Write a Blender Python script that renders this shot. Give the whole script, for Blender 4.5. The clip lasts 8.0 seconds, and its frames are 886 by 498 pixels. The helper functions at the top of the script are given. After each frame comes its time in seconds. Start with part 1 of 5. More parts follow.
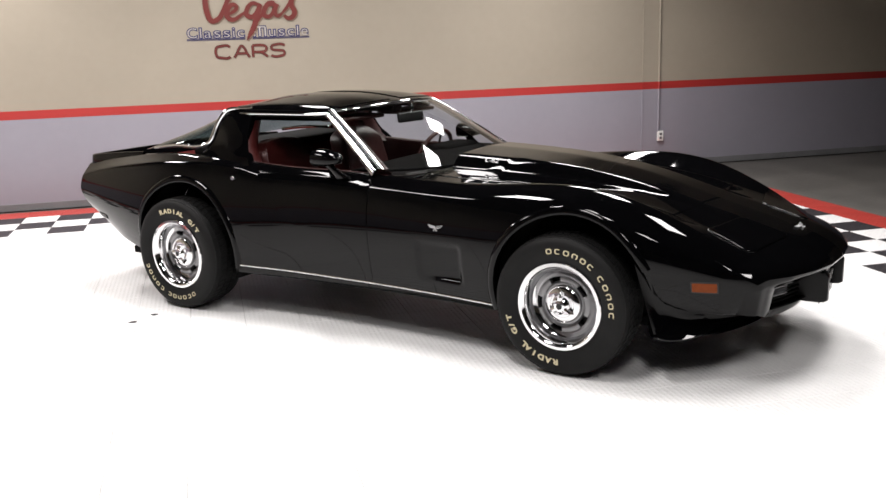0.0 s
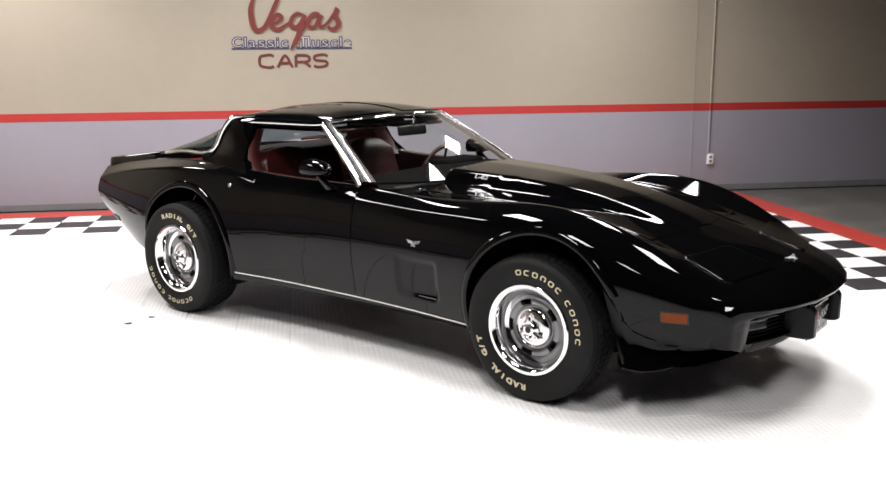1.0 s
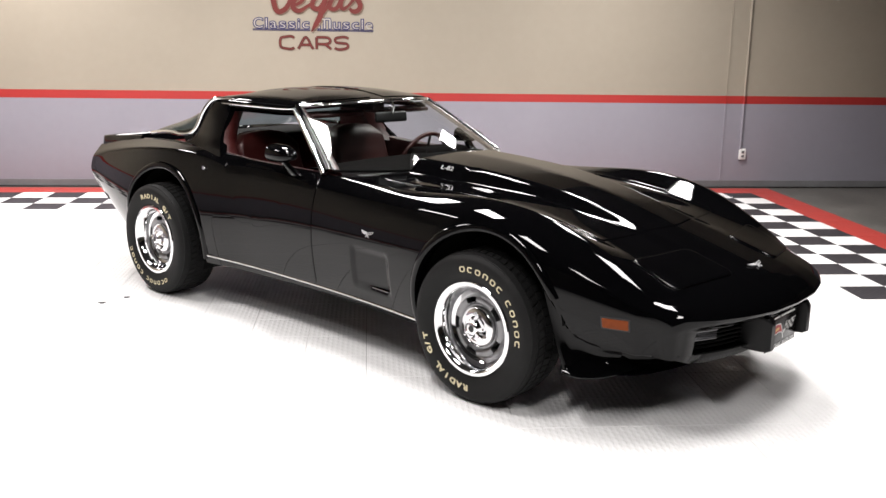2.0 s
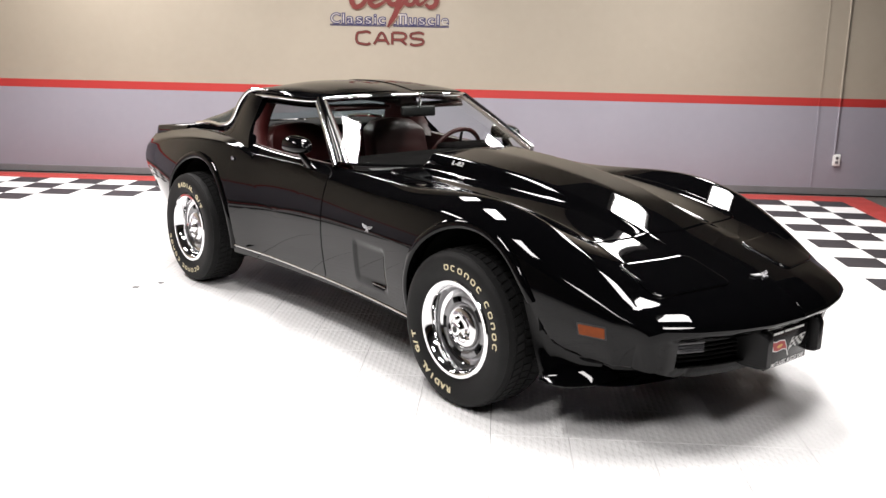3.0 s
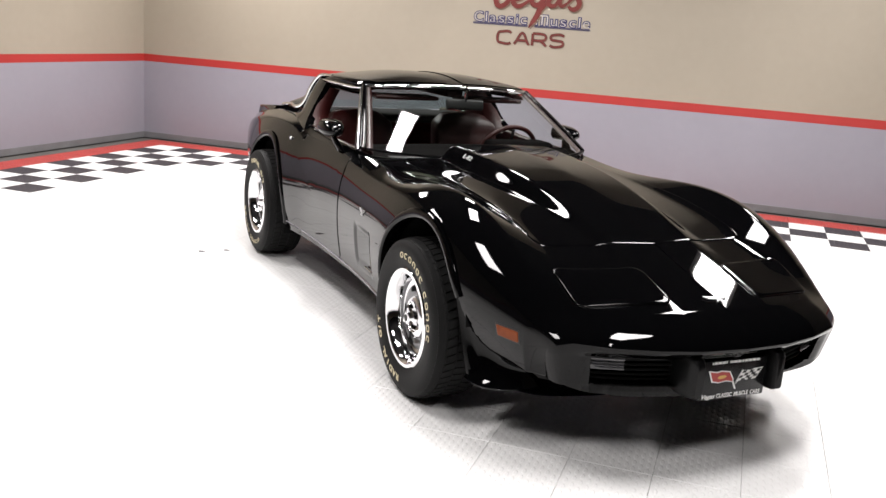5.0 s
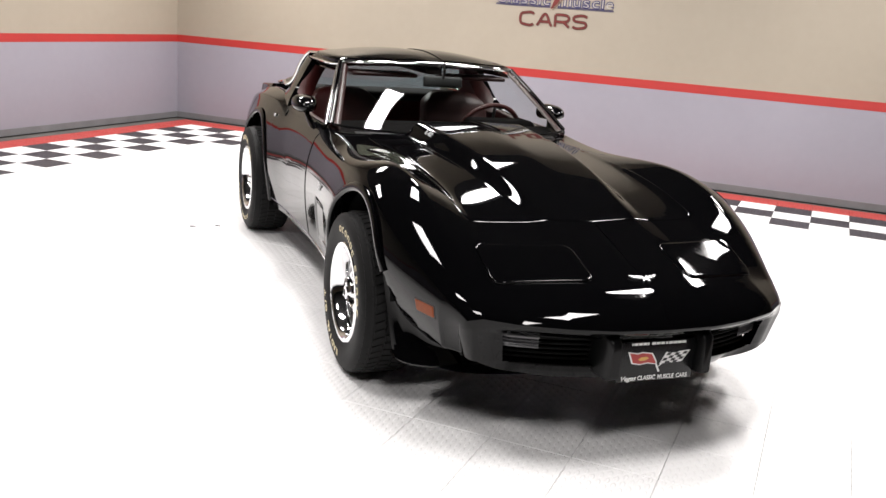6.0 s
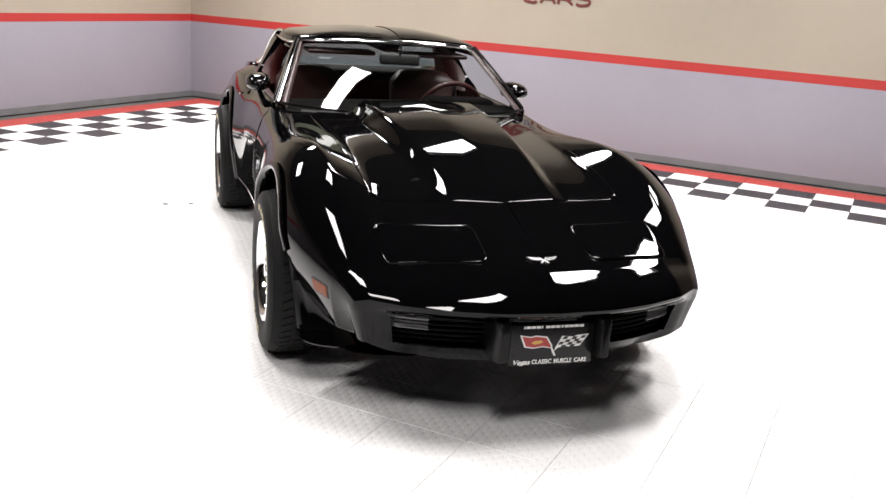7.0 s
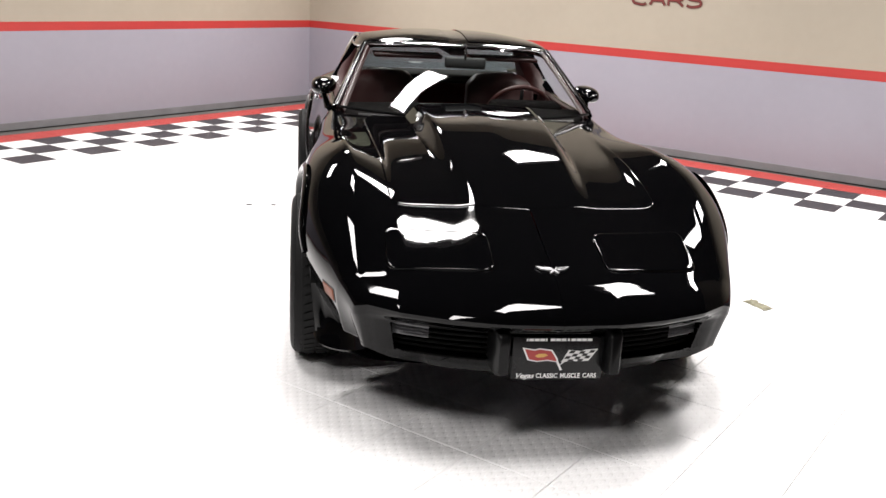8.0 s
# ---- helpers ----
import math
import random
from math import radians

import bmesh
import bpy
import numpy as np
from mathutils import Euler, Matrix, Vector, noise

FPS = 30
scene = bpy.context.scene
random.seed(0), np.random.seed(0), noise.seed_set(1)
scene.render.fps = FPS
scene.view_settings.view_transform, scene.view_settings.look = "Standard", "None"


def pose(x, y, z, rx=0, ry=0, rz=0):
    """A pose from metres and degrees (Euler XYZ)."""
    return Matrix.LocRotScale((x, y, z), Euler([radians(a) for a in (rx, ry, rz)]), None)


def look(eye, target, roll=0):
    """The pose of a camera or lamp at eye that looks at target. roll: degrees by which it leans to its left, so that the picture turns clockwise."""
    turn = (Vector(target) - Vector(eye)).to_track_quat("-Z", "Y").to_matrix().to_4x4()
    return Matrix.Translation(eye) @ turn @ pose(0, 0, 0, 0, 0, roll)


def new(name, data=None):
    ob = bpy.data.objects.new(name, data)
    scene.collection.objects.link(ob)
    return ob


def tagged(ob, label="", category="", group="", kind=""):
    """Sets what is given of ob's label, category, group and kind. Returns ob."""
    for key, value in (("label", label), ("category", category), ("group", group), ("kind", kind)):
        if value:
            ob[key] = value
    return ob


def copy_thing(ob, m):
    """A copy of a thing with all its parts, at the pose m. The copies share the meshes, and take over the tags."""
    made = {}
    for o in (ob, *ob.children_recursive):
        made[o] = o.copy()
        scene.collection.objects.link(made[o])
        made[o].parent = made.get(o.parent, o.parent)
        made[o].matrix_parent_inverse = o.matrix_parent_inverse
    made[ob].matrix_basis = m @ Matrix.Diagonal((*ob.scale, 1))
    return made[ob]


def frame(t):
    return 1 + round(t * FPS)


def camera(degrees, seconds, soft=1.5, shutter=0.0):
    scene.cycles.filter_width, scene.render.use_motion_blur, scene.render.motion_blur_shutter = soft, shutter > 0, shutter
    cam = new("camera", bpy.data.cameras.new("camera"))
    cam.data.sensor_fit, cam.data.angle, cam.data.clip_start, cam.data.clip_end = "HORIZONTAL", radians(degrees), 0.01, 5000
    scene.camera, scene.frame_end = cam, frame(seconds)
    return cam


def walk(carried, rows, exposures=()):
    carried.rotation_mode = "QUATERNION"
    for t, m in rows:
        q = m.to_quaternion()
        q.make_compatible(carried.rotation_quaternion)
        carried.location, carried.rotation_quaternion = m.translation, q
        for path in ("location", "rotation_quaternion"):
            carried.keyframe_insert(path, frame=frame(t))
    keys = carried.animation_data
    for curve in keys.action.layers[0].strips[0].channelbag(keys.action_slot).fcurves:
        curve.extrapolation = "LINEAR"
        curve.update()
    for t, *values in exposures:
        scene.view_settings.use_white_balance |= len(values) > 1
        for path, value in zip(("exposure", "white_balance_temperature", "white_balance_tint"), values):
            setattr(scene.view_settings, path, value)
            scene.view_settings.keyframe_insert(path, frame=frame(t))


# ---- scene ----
cam = camera(50.8, 8.0)
PATH = [
    (0, (2.076, 1.923, 1.561), (2.55, 3.813, 1.113), -1.8),
    (0.5, (2.365, 1.878, 1.559), (2.711, 3.802, 1.136), -1.2),
    (1, (2.6, 1.905, 1.54), (2.9, 3.839, 1.126), -0.4),
    (1.5, (2.868, 1.99, 1.549), (3.084, 3.93, 1.113), 0.7),
    (1.7, (2.977, 1.985, 1.559), (3.168, 3.925, 1.11), 0.7),
    (2.8, (3.618, 2.05, 1.522), (3.585, 4.001, 1.082), 1.4),
    (3, (3.734, 2.087, 1.526), (3.621, 4.032, 1.074), 1.2),
    (3.5, (4.033, 2.098, 1.512), (3.815, 4.025, 1.023), 1.0),
    (4, (4.321, 2.113, 1.521), (3.95, 4.011, 1.012), 3.3),
    (4.5, (4.544, 2.222, 1.511), (4.067, 4.104, 1.03), 3.3),
    (4.7, (4.642, 2.253, 1.508), (4.116, 4.126, 1.045), 3.7),
    (5.8, (5.234, 2.454, 1.494), (4.537, 4.265, 1.012), 4.4),
    (6, (5.305, 2.514, 1.485), (4.581, 4.311, 0.988), 4.3),
    (6.5, (5.507, 2.682, 1.509), (4.742, 4.452, 0.977), 4.3),
    (7, (5.792, 2.788, 1.509), (4.967, 4.525, 0.964), 4.0),
    (7.5, (6.003, 2.919, 1.519), (5.036, 4.568, 0.933), 3.62),
    (8, (6.158, 3.095, 1.519), (5.062, 4.674, 0.966), 3.0),
]
walk(cam, [(t, look(eye, target, roll)) for t, eye, target, roll in PATH], [(0, -0.26), (1.0, -0.17), (1.7, -0.05), (3.0, 0.03), (3.5, -0.04), (4.0, -0.15), (4.5, -0.17), (6.0, 0.0), (8.0, 0.02)])

# ---- world, lamps, exposure ----
CEIL, LAMP_Z = 3.75, 3.6
world = bpy.data.worlds.new("world")
scene.world = world
world.use_nodes = True
world.node_tree.nodes["Background"].inputs[0].default_value = (0.5, 0.52, 0.55, 1)
world.node_tree.nodes["Background"].inputs[1].default_value = 0.03
# ceiling lamps: x, y, size along x, size along y, watts
# the last two are added as fill for the floor and shadow ahead
LAMPS = [(-0.2, 10.4, 0.5, 1.05, 135), (2.55, 10.0, 0.5, 1.05, 94), (5.6, 10.15, 0.45, 1.0, 100), (0.0, 7.4, 0.5, 1.05, 96), (2.73, 7.4, 0.4, 1.05, 94),
         (5.25, 7.9, 0.5, 1.05, 96), (2.5, 5.0, 0.42, 1.0, 62), (5.2, 5.5, 0.42, 1.0, 68), (2.7, 2.6, 0.5, 1.05, 70), (5.4, 3.0, 0.42, 1.0, 60)]

# ---- materials ----


def mat(name, col, rough=0.5, metal=0.0, coat=0.0, noise_scale=0.0, noise_amt=0.0, bump=0.0, bump_scale=200.0, rough_var=0.0, spec=0.5):
    """A Principled material with a two-scale mottling of its colour, a fine relief and uneven gloss."""
    m = bpy.data.materials.new(name)
    m.use_nodes = True
    nt = m.node_tree
    b = nt.nodes["Principled BSDF"]
    b.inputs["Base Color"].default_value = (*col, 1)
    b.inputs["Roughness"].default_value = rough
    b.inputs["Metallic"].default_value = metal
    b.inputs["Coat Weight"].default_value = coat
    b.inputs["Coat Roughness"].default_value = 0.02
    b.inputs["Specular IOR Level"].default_value = spec
    co = nt.nodes.new("ShaderNodeTexCoord")
    if noise_amt:
        n1 = nt.nodes.new("ShaderNodeTexNoise")
        n1.inputs["Scale"].default_value = noise_scale
        n1.inputs["Detail"].default_value = 6
        n2 = nt.nodes.new("ShaderNodeTexNoise")
        n2.inputs["Scale"].default_value = noise_scale * 14
        n2.inputs["Detail"].default_value = 3
        add = nt.nodes.new("ShaderNodeMath")
        add.operation = "MULTIPLY_ADD"
        add.inputs[1].default_value = 0.35
        nt.links.new(co.outputs["Object"], n1.inputs["Vector"])
        nt.links.new(co.outputs["Object"], n2.inputs["Vector"])
        nt.links.new(n2.outputs["Fac"], add.inputs[0])
        nt.links.new(n1.outputs["Fac"], add.inputs[2])
        r = nt.nodes.new("ShaderNodeValToRGB")
        r.color_ramp.elements[0].position, r.color_ramp.elements[1].position = 0.4, 0.95
        r.color_ramp.elements[0].color = (*[c * (1 - noise_amt) for c in col], 1)
        r.color_ramp.elements[1].color = (*[min(1, c * (1 + noise_amt)) for c in col], 1)
        nt.links.new(add.outputs[0], r.inputs[0])
        nt.links.new(r.outputs[0], b.inputs["Base Color"])
        if rough_var:
            mr = nt.nodes.new("ShaderNodeMapRange")
            mr.inputs[3].default_value, mr.inputs[4].default_value = rough - rough_var, rough + rough_var
            nt.links.new(n1.outputs["Fac"], mr.inputs[0])
            nt.links.new(mr.outputs[0], b.inputs["Roughness"])
    if bump:
        n3 = nt.nodes.new("ShaderNodeTexNoise")
        n3.inputs["Scale"].default_value = bump_scale
        n3.inputs["Detail"].default_value = 4
        nt.links.new(co.outputs["Object"], n3.inputs["Vector"])
        bp = nt.nodes.new("ShaderNodeBump")
        bp.inputs["Strength"].default_value = bump
        bp.inputs["Distance"].default_value = 0.002
        nt.links.new(n3.outputs["Fac"], bp.inputs["Height"])
        nt.links.new(bp.outputs[0], b.inputs["Normal"])
    return m


def tread_plate(m, size=0.026, depth=0.0026):
    """Adds the raised lozenges of a moulded floor tile to a material, turned by turns, as a bump."""
    nt = m.node_tree
    b = nt.nodes["Principled BSDF"]
    co = nt.nodes.new("ShaderNodeTexCoord")

    def lens(turn, shift):
        mp = nt.nodes.new("ShaderNodeMapping")
        mp.inputs["Location"].default_value = (shift, shift, 0)
        nt.links.new(co.outputs["Object"], mp.inputs["Vector"])
        wrap = nt.nodes.new("ShaderNodeVectorMath")
        wrap.operation = "WRAP"
        wrap.inputs[1].default_value = (size, size, 1)
        wrap.inputs[2].default_value = (-size, -size, -1)
        nt.links.new(mp.outputs[0], wrap.inputs[0])
        rot = nt.nodes.new("ShaderNodeMapping")
        rot.inputs["Rotation"].default_value = (0, 0, turn)
        rot.inputs["Scale"].default_value = (1 / (size * 0.42), 1 / (size * 1.05), 0)
        nt.links.new(wrap.outputs[0], rot.inputs["Vector"])
        ln = nt.nodes.new("ShaderNodeVectorMath")
        ln.operation = "LENGTH"
        nt.links.new(rot.outputs[0], ln.inputs[0])
        mr = nt.nodes.new("ShaderNodeMapRange")
        mr.interpolation_type = "SMOOTHSTEP"
        mr.inputs[1].default_value, mr.inputs[2].default_value = 0.5, 0.85
        mr.inputs[3].default_value, mr.inputs[4].default_value = 1, 0
        nt.links.new(ln.outputs["Value"], mr.inputs[0])
        return mr

    a, c = lens(radians(45), 0.0), lens(radians(-45), size)
    mx = nt.nodes.new("ShaderNodeMath")
    mx.operation = "MAXIMUM"
    nt.links.new(a.outputs[0], mx.inputs[0])
    nt.links.new(c.outputs[0], mx.inputs[1])
    bp = nt.nodes.new("ShaderNodeBump")
    bp.inputs["Strength"].default_value = 0.85
    bp.inputs["Distance"].default_value = depth
    nt.links.new(mx.outputs[0], bp.inputs["Height"])
    nt.links.new(bp.outputs[0], b.inputs["Normal"])
    return m


def glass(name, col, alpha_mix):
    """Thin clear sheet: mostly see-through, with a mirror's gloss by Fresnel."""
    m = bpy.data.materials.new(name)
    m.use_nodes = True
    nt = m.node_tree
    nt.nodes.remove(nt.nodes["Principled BSDF"])
    out = nt.nodes["Material Output"]
    tr = nt.nodes.new("ShaderNodeBsdfTransparent")
    tr.inputs[0].default_value = (*col, 1)
    gl = nt.nodes.new("ShaderNodeBsdfGlossy")
    gl.inputs["Roughness"].default_value = 0.01
    lw = nt.nodes.new("ShaderNodeLayerWeight")
    lw.inputs["Blend"].default_value = 0.5
    pw = nt.nodes.new("ShaderNodeMath")
    pw.operation, pw.inputs[1].default_value = "POWER", 5.0
    fr = nt.nodes.new("ShaderNodeMath")
    fr.operation, fr.inputs[1].default_value, fr.inputs[2].default_value = "MULTIPLY_ADD", 0.9, alpha_mix
    nt.links.new(lw.outputs["Facing"], pw.inputs[0])
    nt.links.new(pw.outputs[0], fr.inputs[0])
    mix = nt.nodes.new("ShaderNodeMixShader")
    nt.links.new(fr.outputs[0], mix.inputs[0])
    nt.links.new(tr.outputs[0], mix.inputs[1])
    nt.links.new(gl.outputs[0], mix.inputs[2])
    nt.links.new(mix.outputs[0], out.inputs["Surface"])
    return m


PAINT = mat("black_paint", (0.0009, 0.0009, 0.0011), rough=0.025, bump=0.012, bump_scale=70, spec=0.2)
PAINT_DULL = mat("black_satin", (0.004, 0.004, 0.0045), rough=0.4, bump=0.1, bump_scale=300)
MATT_BLACK = mat("matt_black_plastic", (0.0018, 0.0018, 0.0018), rough=0.85, spec=0.15, noise_scale=30, noise_amt=0.3)
BADGE = mat("silver_badge", (0.52, 0.52, 0.53), rough=0.3, metal=0.35, noise_scale=120, noise_amt=0.25)
RUBBER = mat("tyre_rubber", (0.0065, 0.0065, 0.0065), rough=0.65, noise_scale=9, noise_amt=0.3, bump=0.25, bump_scale=260, spec=0.2)
BLACK_RUBBER = mat("black_trim_rubber", (0.003, 0.003, 0.0032), rough=0.35, bump=0.15, bump_scale=300, spec=0.2)
CHROME = mat("chrome", (0.82, 0.82, 0.83), rough=0.07, metal=1.0, noise_scale=20, noise_amt=0.04, rough_var=0.03)
BRIGHT = mat("bright_trim", (0.74, 0.74, 0.75), rough=0.13, metal=1.0, noise_scale=20, noise_amt=0.04, rough_var=0.04)
STEEL = mat("silver_wheel_paint", (0.20, 0.20, 0.205), rough=0.30, metal=0.85, noise_scale=30, noise_amt=0.08, rough_var=0.05)
CREAM = mat("cream_lettering", (0.62, 0.55, 0.36), rough=0.6, noise_scale=60, noise_amt=0.15)
RED_LEATHER = mat("red_leather", (0.036, 0.004, 0.0035), rough=0.42, noise_scale=14, noise_amt=0.22, bump=0.5, bump_scale=240, rough_var=0.08)
RED_CARPET = mat("red_carpet", (0.042, 0.0022, 0.0016), rough=0.95, noise_scale=50, noise_amt=0.3, bump=0.8, bump_scale=700, spec=0.1)
RED_PLASTIC = mat("red_plastic", (0.022, 0.0026, 0.0024), rough=0.38, noise_scale=20, noise_amt=0.12, bump=0.25, bump_scale=500)
DARK_PLASTIC = mat("dark_plastic", (0.005, 0.005, 0.005), rough=0.5, noise_scale=30, noise_amt=0.2, bump=0.15, bump_scale=400)
PLATE_BLACK = mat("glossy_black_plate", (0.006, 0.006, 0.0065), rough=0.22, spec=0.22, noise_scale=20, noise_amt=0.2, rough_var=0.05)
AMBER = mat("amber_lens", (0.17, 0.036, 0.006), rough=0.35, spec=0.12, noise_scale=60, noise_amt=0.12)
CLEAR_LENS = mat("clear_lens", (0.08, 0.08, 0.085), rough=0.25, coat=0.3, noise_scale=80, noise_amt=0.15)
MIRROR = mat("mirror_glass", (0.9, 0.9, 0.9), rough=0.01, metal=1.0)
GLASS = glass("clear_glass", (0.82, 0.87, 0.85), 0.045)
TINT = glass("tinted_glass", (0.38, 0.46, 0.44), 0.05)
RED_PAINT = mat("red_sign_paint", (0.36, 0.035, 0.03), rough=0.5, noise_scale=6, noise_amt=0.12, bump=0.1)
SIGN_RED = mat("dark_red_sign_paint", (0.14, 0.022, 0.018), rough=0.5, noise_scale=6, noise_amt=0.12, bump=0.1)
SIGN_DARK = mat("maroon_sign_paint", (0.055, 0.012, 0.012), rough=0.5, noise_scale=6, noise_amt=0.12)
WHITE_PAINT = mat("white_sign_paint", (0.75, 0.75, 0.74), rough=0.5, noise_scale=10, noise_amt=0.05)
GOLD_PAINT = mat("gold_sign_paint", (0.6, 0.35, 0.08), rough=0.4, noise_scale=40, noise_amt=0.1)
SIGN_BLUE = mat("navy_sign_paint", (0.03, 0.028, 0.10), rough=0.5, noise_scale=10, noise_amt=0.1)
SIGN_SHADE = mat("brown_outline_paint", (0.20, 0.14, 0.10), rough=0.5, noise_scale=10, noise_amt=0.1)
GREY_LINE = mat("pale_outline_paint", (0.42, 0.39, 0.36), rough=0.5, noise_scale=10, noise_amt=0.05)
WALL_UP = mat("beige_wall_paint", (0.325, 0.287, 0.228), rough=0.55, noise_scale=0.9, noise_amt=0.05, bump=0.35, bump_scale=110)
WALL_LOW = mat("grey_wall_paint", (0.275, 0.265, 0.305), rough=0.5, noise_scale=0.9, noise_amt=0.05, bump=0.35, bump_scale=110)
WALL_RED = mat("red_wall_stripe", (0.38, 0.03, 0.027), rough=0.45, noise_scale=3, noise_amt=0.06, bump=0.2, bump_scale=110)
BASE_GREY = mat("grey_rubber_base", (0.16, 0.16, 0.165), rough=0.5, noise_scale=4, noise_amt=0.15, bump=0.15)
CONCRETE = mat("grey_concrete", (0.105, 0.10, 0.092), rough=0.6, noise_scale=1.6, noise_amt=0.28, bump=0.3, bump_scale=60, rough_var=0.12)
CEILING_MAT = mat("dark_ceiling", (0.013, 0.013, 0.0135), rough=0.9, noise_scale=2, noise_amt=0.2)
TILE_WHITE = tread_plate(mat("white_floor_tile", (0.84, 0.84, 0.835), rough=0.38, noise_scale=5, noise_amt=0.04))
TILE_BLACK = tread_plate(mat("black_floor_tile", (0.028, 0.026, 0.03), rough=0.42, noise_scale=5, noise_amt=0.2))
TILE_RED = tread_plate(mat("red_floor_tile", (0.42, 0.045, 0.035), rough=0.42, noise_scale=5, noise_amt=0.1))
WHITE_PLASTIC = mat("white_plastic", (0.8, 0.8, 0.78), rough=0.35, noise_scale=20, noise_amt=0.03)
LAMP_HOUSING = mat("white_lamp_housing", (0.7, 0.7, 0.7), rough=0.5, noise_scale=10, noise_amt=0.03)
PAPER = mat("grey_smudge", (0.20, 0.19, 0.13), rough=0.8, noise_scale=30, noise_amt=0.4)

# ---- small mesh tools ----


def link(name, bm, material, parent=None, label="", smooth=True, sharp=35):
    me = bpy.data.meshes.new(name)
    bm.normal_update()
    if smooth:
        for f in bm.faces:
            f.smooth = True
        for e in bm.edges:
            if len(e.link_faces) == 2 and e.calc_face_angle(0) > radians(sharp):
                e.smooth = False
    bm.to_mesh(me)
    bm.free()
    for mt in (material if isinstance(material, (list, tuple)) else [material]):
        me.materials.append(mt)
    ob = new(name, me)
    if parent is not None:
        ob.parent = parent
    if label:
        ob["label"] = label
    return ob


part = link


def thing(name, m=None, label="", category="", group="", kind=""):
    ob = new(name)
    ob.empty_display_size = 0.1
    if m is not None:
        ob.matrix_world = m
    return tagged(ob, label, category, group, kind)


def box(bm, lo, hi, bevel=0.0, segs=2):
    """Adds a box between two corners, with rounded edges, to bm."""
    r = bmesh.ops.create_cube(bm, size=1)
    vs = r["verts"]
    for v in vs:
        for k in range(3):
            v.co[k] = lo[k] if v.co[k] < 0 else hi[k]
    if bevel:
        es = list({e for v in vs for e in v.link_edges})
        bmesh.ops.bevel(bm, geom=es, offset=bevel, segments=segs, affect="EDGES", profile=0.5)
    return bm


def boxed(lo, hi, bevel=0.0, segs=2):
    return box(bmesh.new(), lo, hi, bevel, segs)


def grid(bm, P, flip=False, close_u=False, close_v=False):
    """Adds a quad sheet through an array of points (m, k, 3). Returns the rows of verts."""
    rows = [[bm.verts.new(p) for p in row] for row in P]
    m, k = len(rows), len(rows[0])
    for i in range(m if close_u else m - 1):
        for j in range(k if close_v else k - 1):
            q = [rows[i][j], rows[(i + 1) % m][j], rows[(i + 1) % m][(j + 1) % k], rows[i][(j + 1) % k]]
            if flip:
                q.reverse()
            try:
                bm.faces.new(q)
            except ValueError:
                pass
    return rows


def natural(kn, P):
    """Natural cubic spline through the points P at the knots kn; returns a function of the parameter."""
    kn, P = np.asarray(kn, float), np.asarray(P, float)
    n, h = len(kn), np.diff(kn)
    A = np.zeros((n, n))
    A[0, 0] = A[-1, -1] = 1
    rhs = np.zeros(P.shape)
    for i in range(1, n - 1):
        A[i, i - 1:i + 2] = h[i - 1], 2 * (h[i - 1] + h[i]), h[i]
        rhs[i] = 6 * ((P[i + 1] - P[i]) / h[i] - (P[i] - P[i - 1]) / h[i - 1])
    M = np.linalg.solve(A, rhs.reshape(n, -1)).reshape(P.shape)

    def f(t):
        t = np.atleast_1d(np.asarray(t, float))
        i = np.clip(np.searchsorted(kn, t) - 1, 0, n - 2)
        sh = (len(t),) + (1,) * (P.ndim - 1)
        a, b, hh = (kn[i + 1] - t).reshape(sh), (t - kn[i]).reshape(sh), h[i].reshape(sh)
        return (M[i] * a ** 3 + M[i + 1] * b ** 3) / (6 * hh) + (P[i] / hh - M[i] * hh / 6) * a + (P[i + 1] / hh - M[i + 1] * hh / 6) * b
    return f


def smooth_path(pts, n):
    """n points along a smooth curve through pts."""
    pts = np.asarray(pts, float)
    d = np.concatenate([[0], np.cumsum(np.linalg.norm(np.diff(pts, axis=0), axis=1))])
    return natural(d, pts)(np.linspace(0, d[-1], n))


def tube(bm, pts, r, sides=10, closed=False, flat=1.0, caps=True):
    """Adds a round or flattened rod along pts."""
    pts = [Vector(p) for p in pts]
    n = len(pts)
    rows, up = [], Vector((0, 0, 1))
    for i, p in enumerate(pts):
        a = pts[(i - 1) % n] if closed or i > 0 else p
        b = pts[(i + 1) % n] if closed or i < n - 1 else p
        d = (b - a).normalized()
        side = d.cross(up)
        if side.length < 1e-3:
            side = Vector((1, 0, 0))
        side.normalize()
        w = side.cross(d)
        rr = r[i] if isinstance(r, (list, tuple)) else r
        rows.append([p + side * math.cos(t) * rr + w * math.sin(t) * rr * flat for t in np.arange(sides) * 2 * math.pi / sides])
    vs = grid(bm, rows, close_u=closed, close_v=True)
    if caps and not closed:
        bm.faces.new(vs[0])
        bm.faces.new(vs[-1][::-1])
    return bm


def lathe(bm, prof, n=48, axis="y", centre=(0, 0, 0)):
    """Turns a profile of (radius, along) round an axis."""
    rows = []
    for a in np.arange(n) * 2 * math.pi / n:
        c, s = math.cos(a), math.sin(a)
        if axis == "y":
            rows.append([(centre[0] + r * c, centre[1] + h, centre[2] + r * s) for r, h in prof])
        elif axis == "x":
            rows.append([(centre[0] + h, centre[1] + r * c, centre[2] + r * s) for r, h in prof])
        else:
            rows.append([(centre[0] + r * c, centre[1] + r * s, centre[2] + h) for r, h in prof])
    grid(bm, rows, close_u=True, flip=(axis == "y"))
    return bm


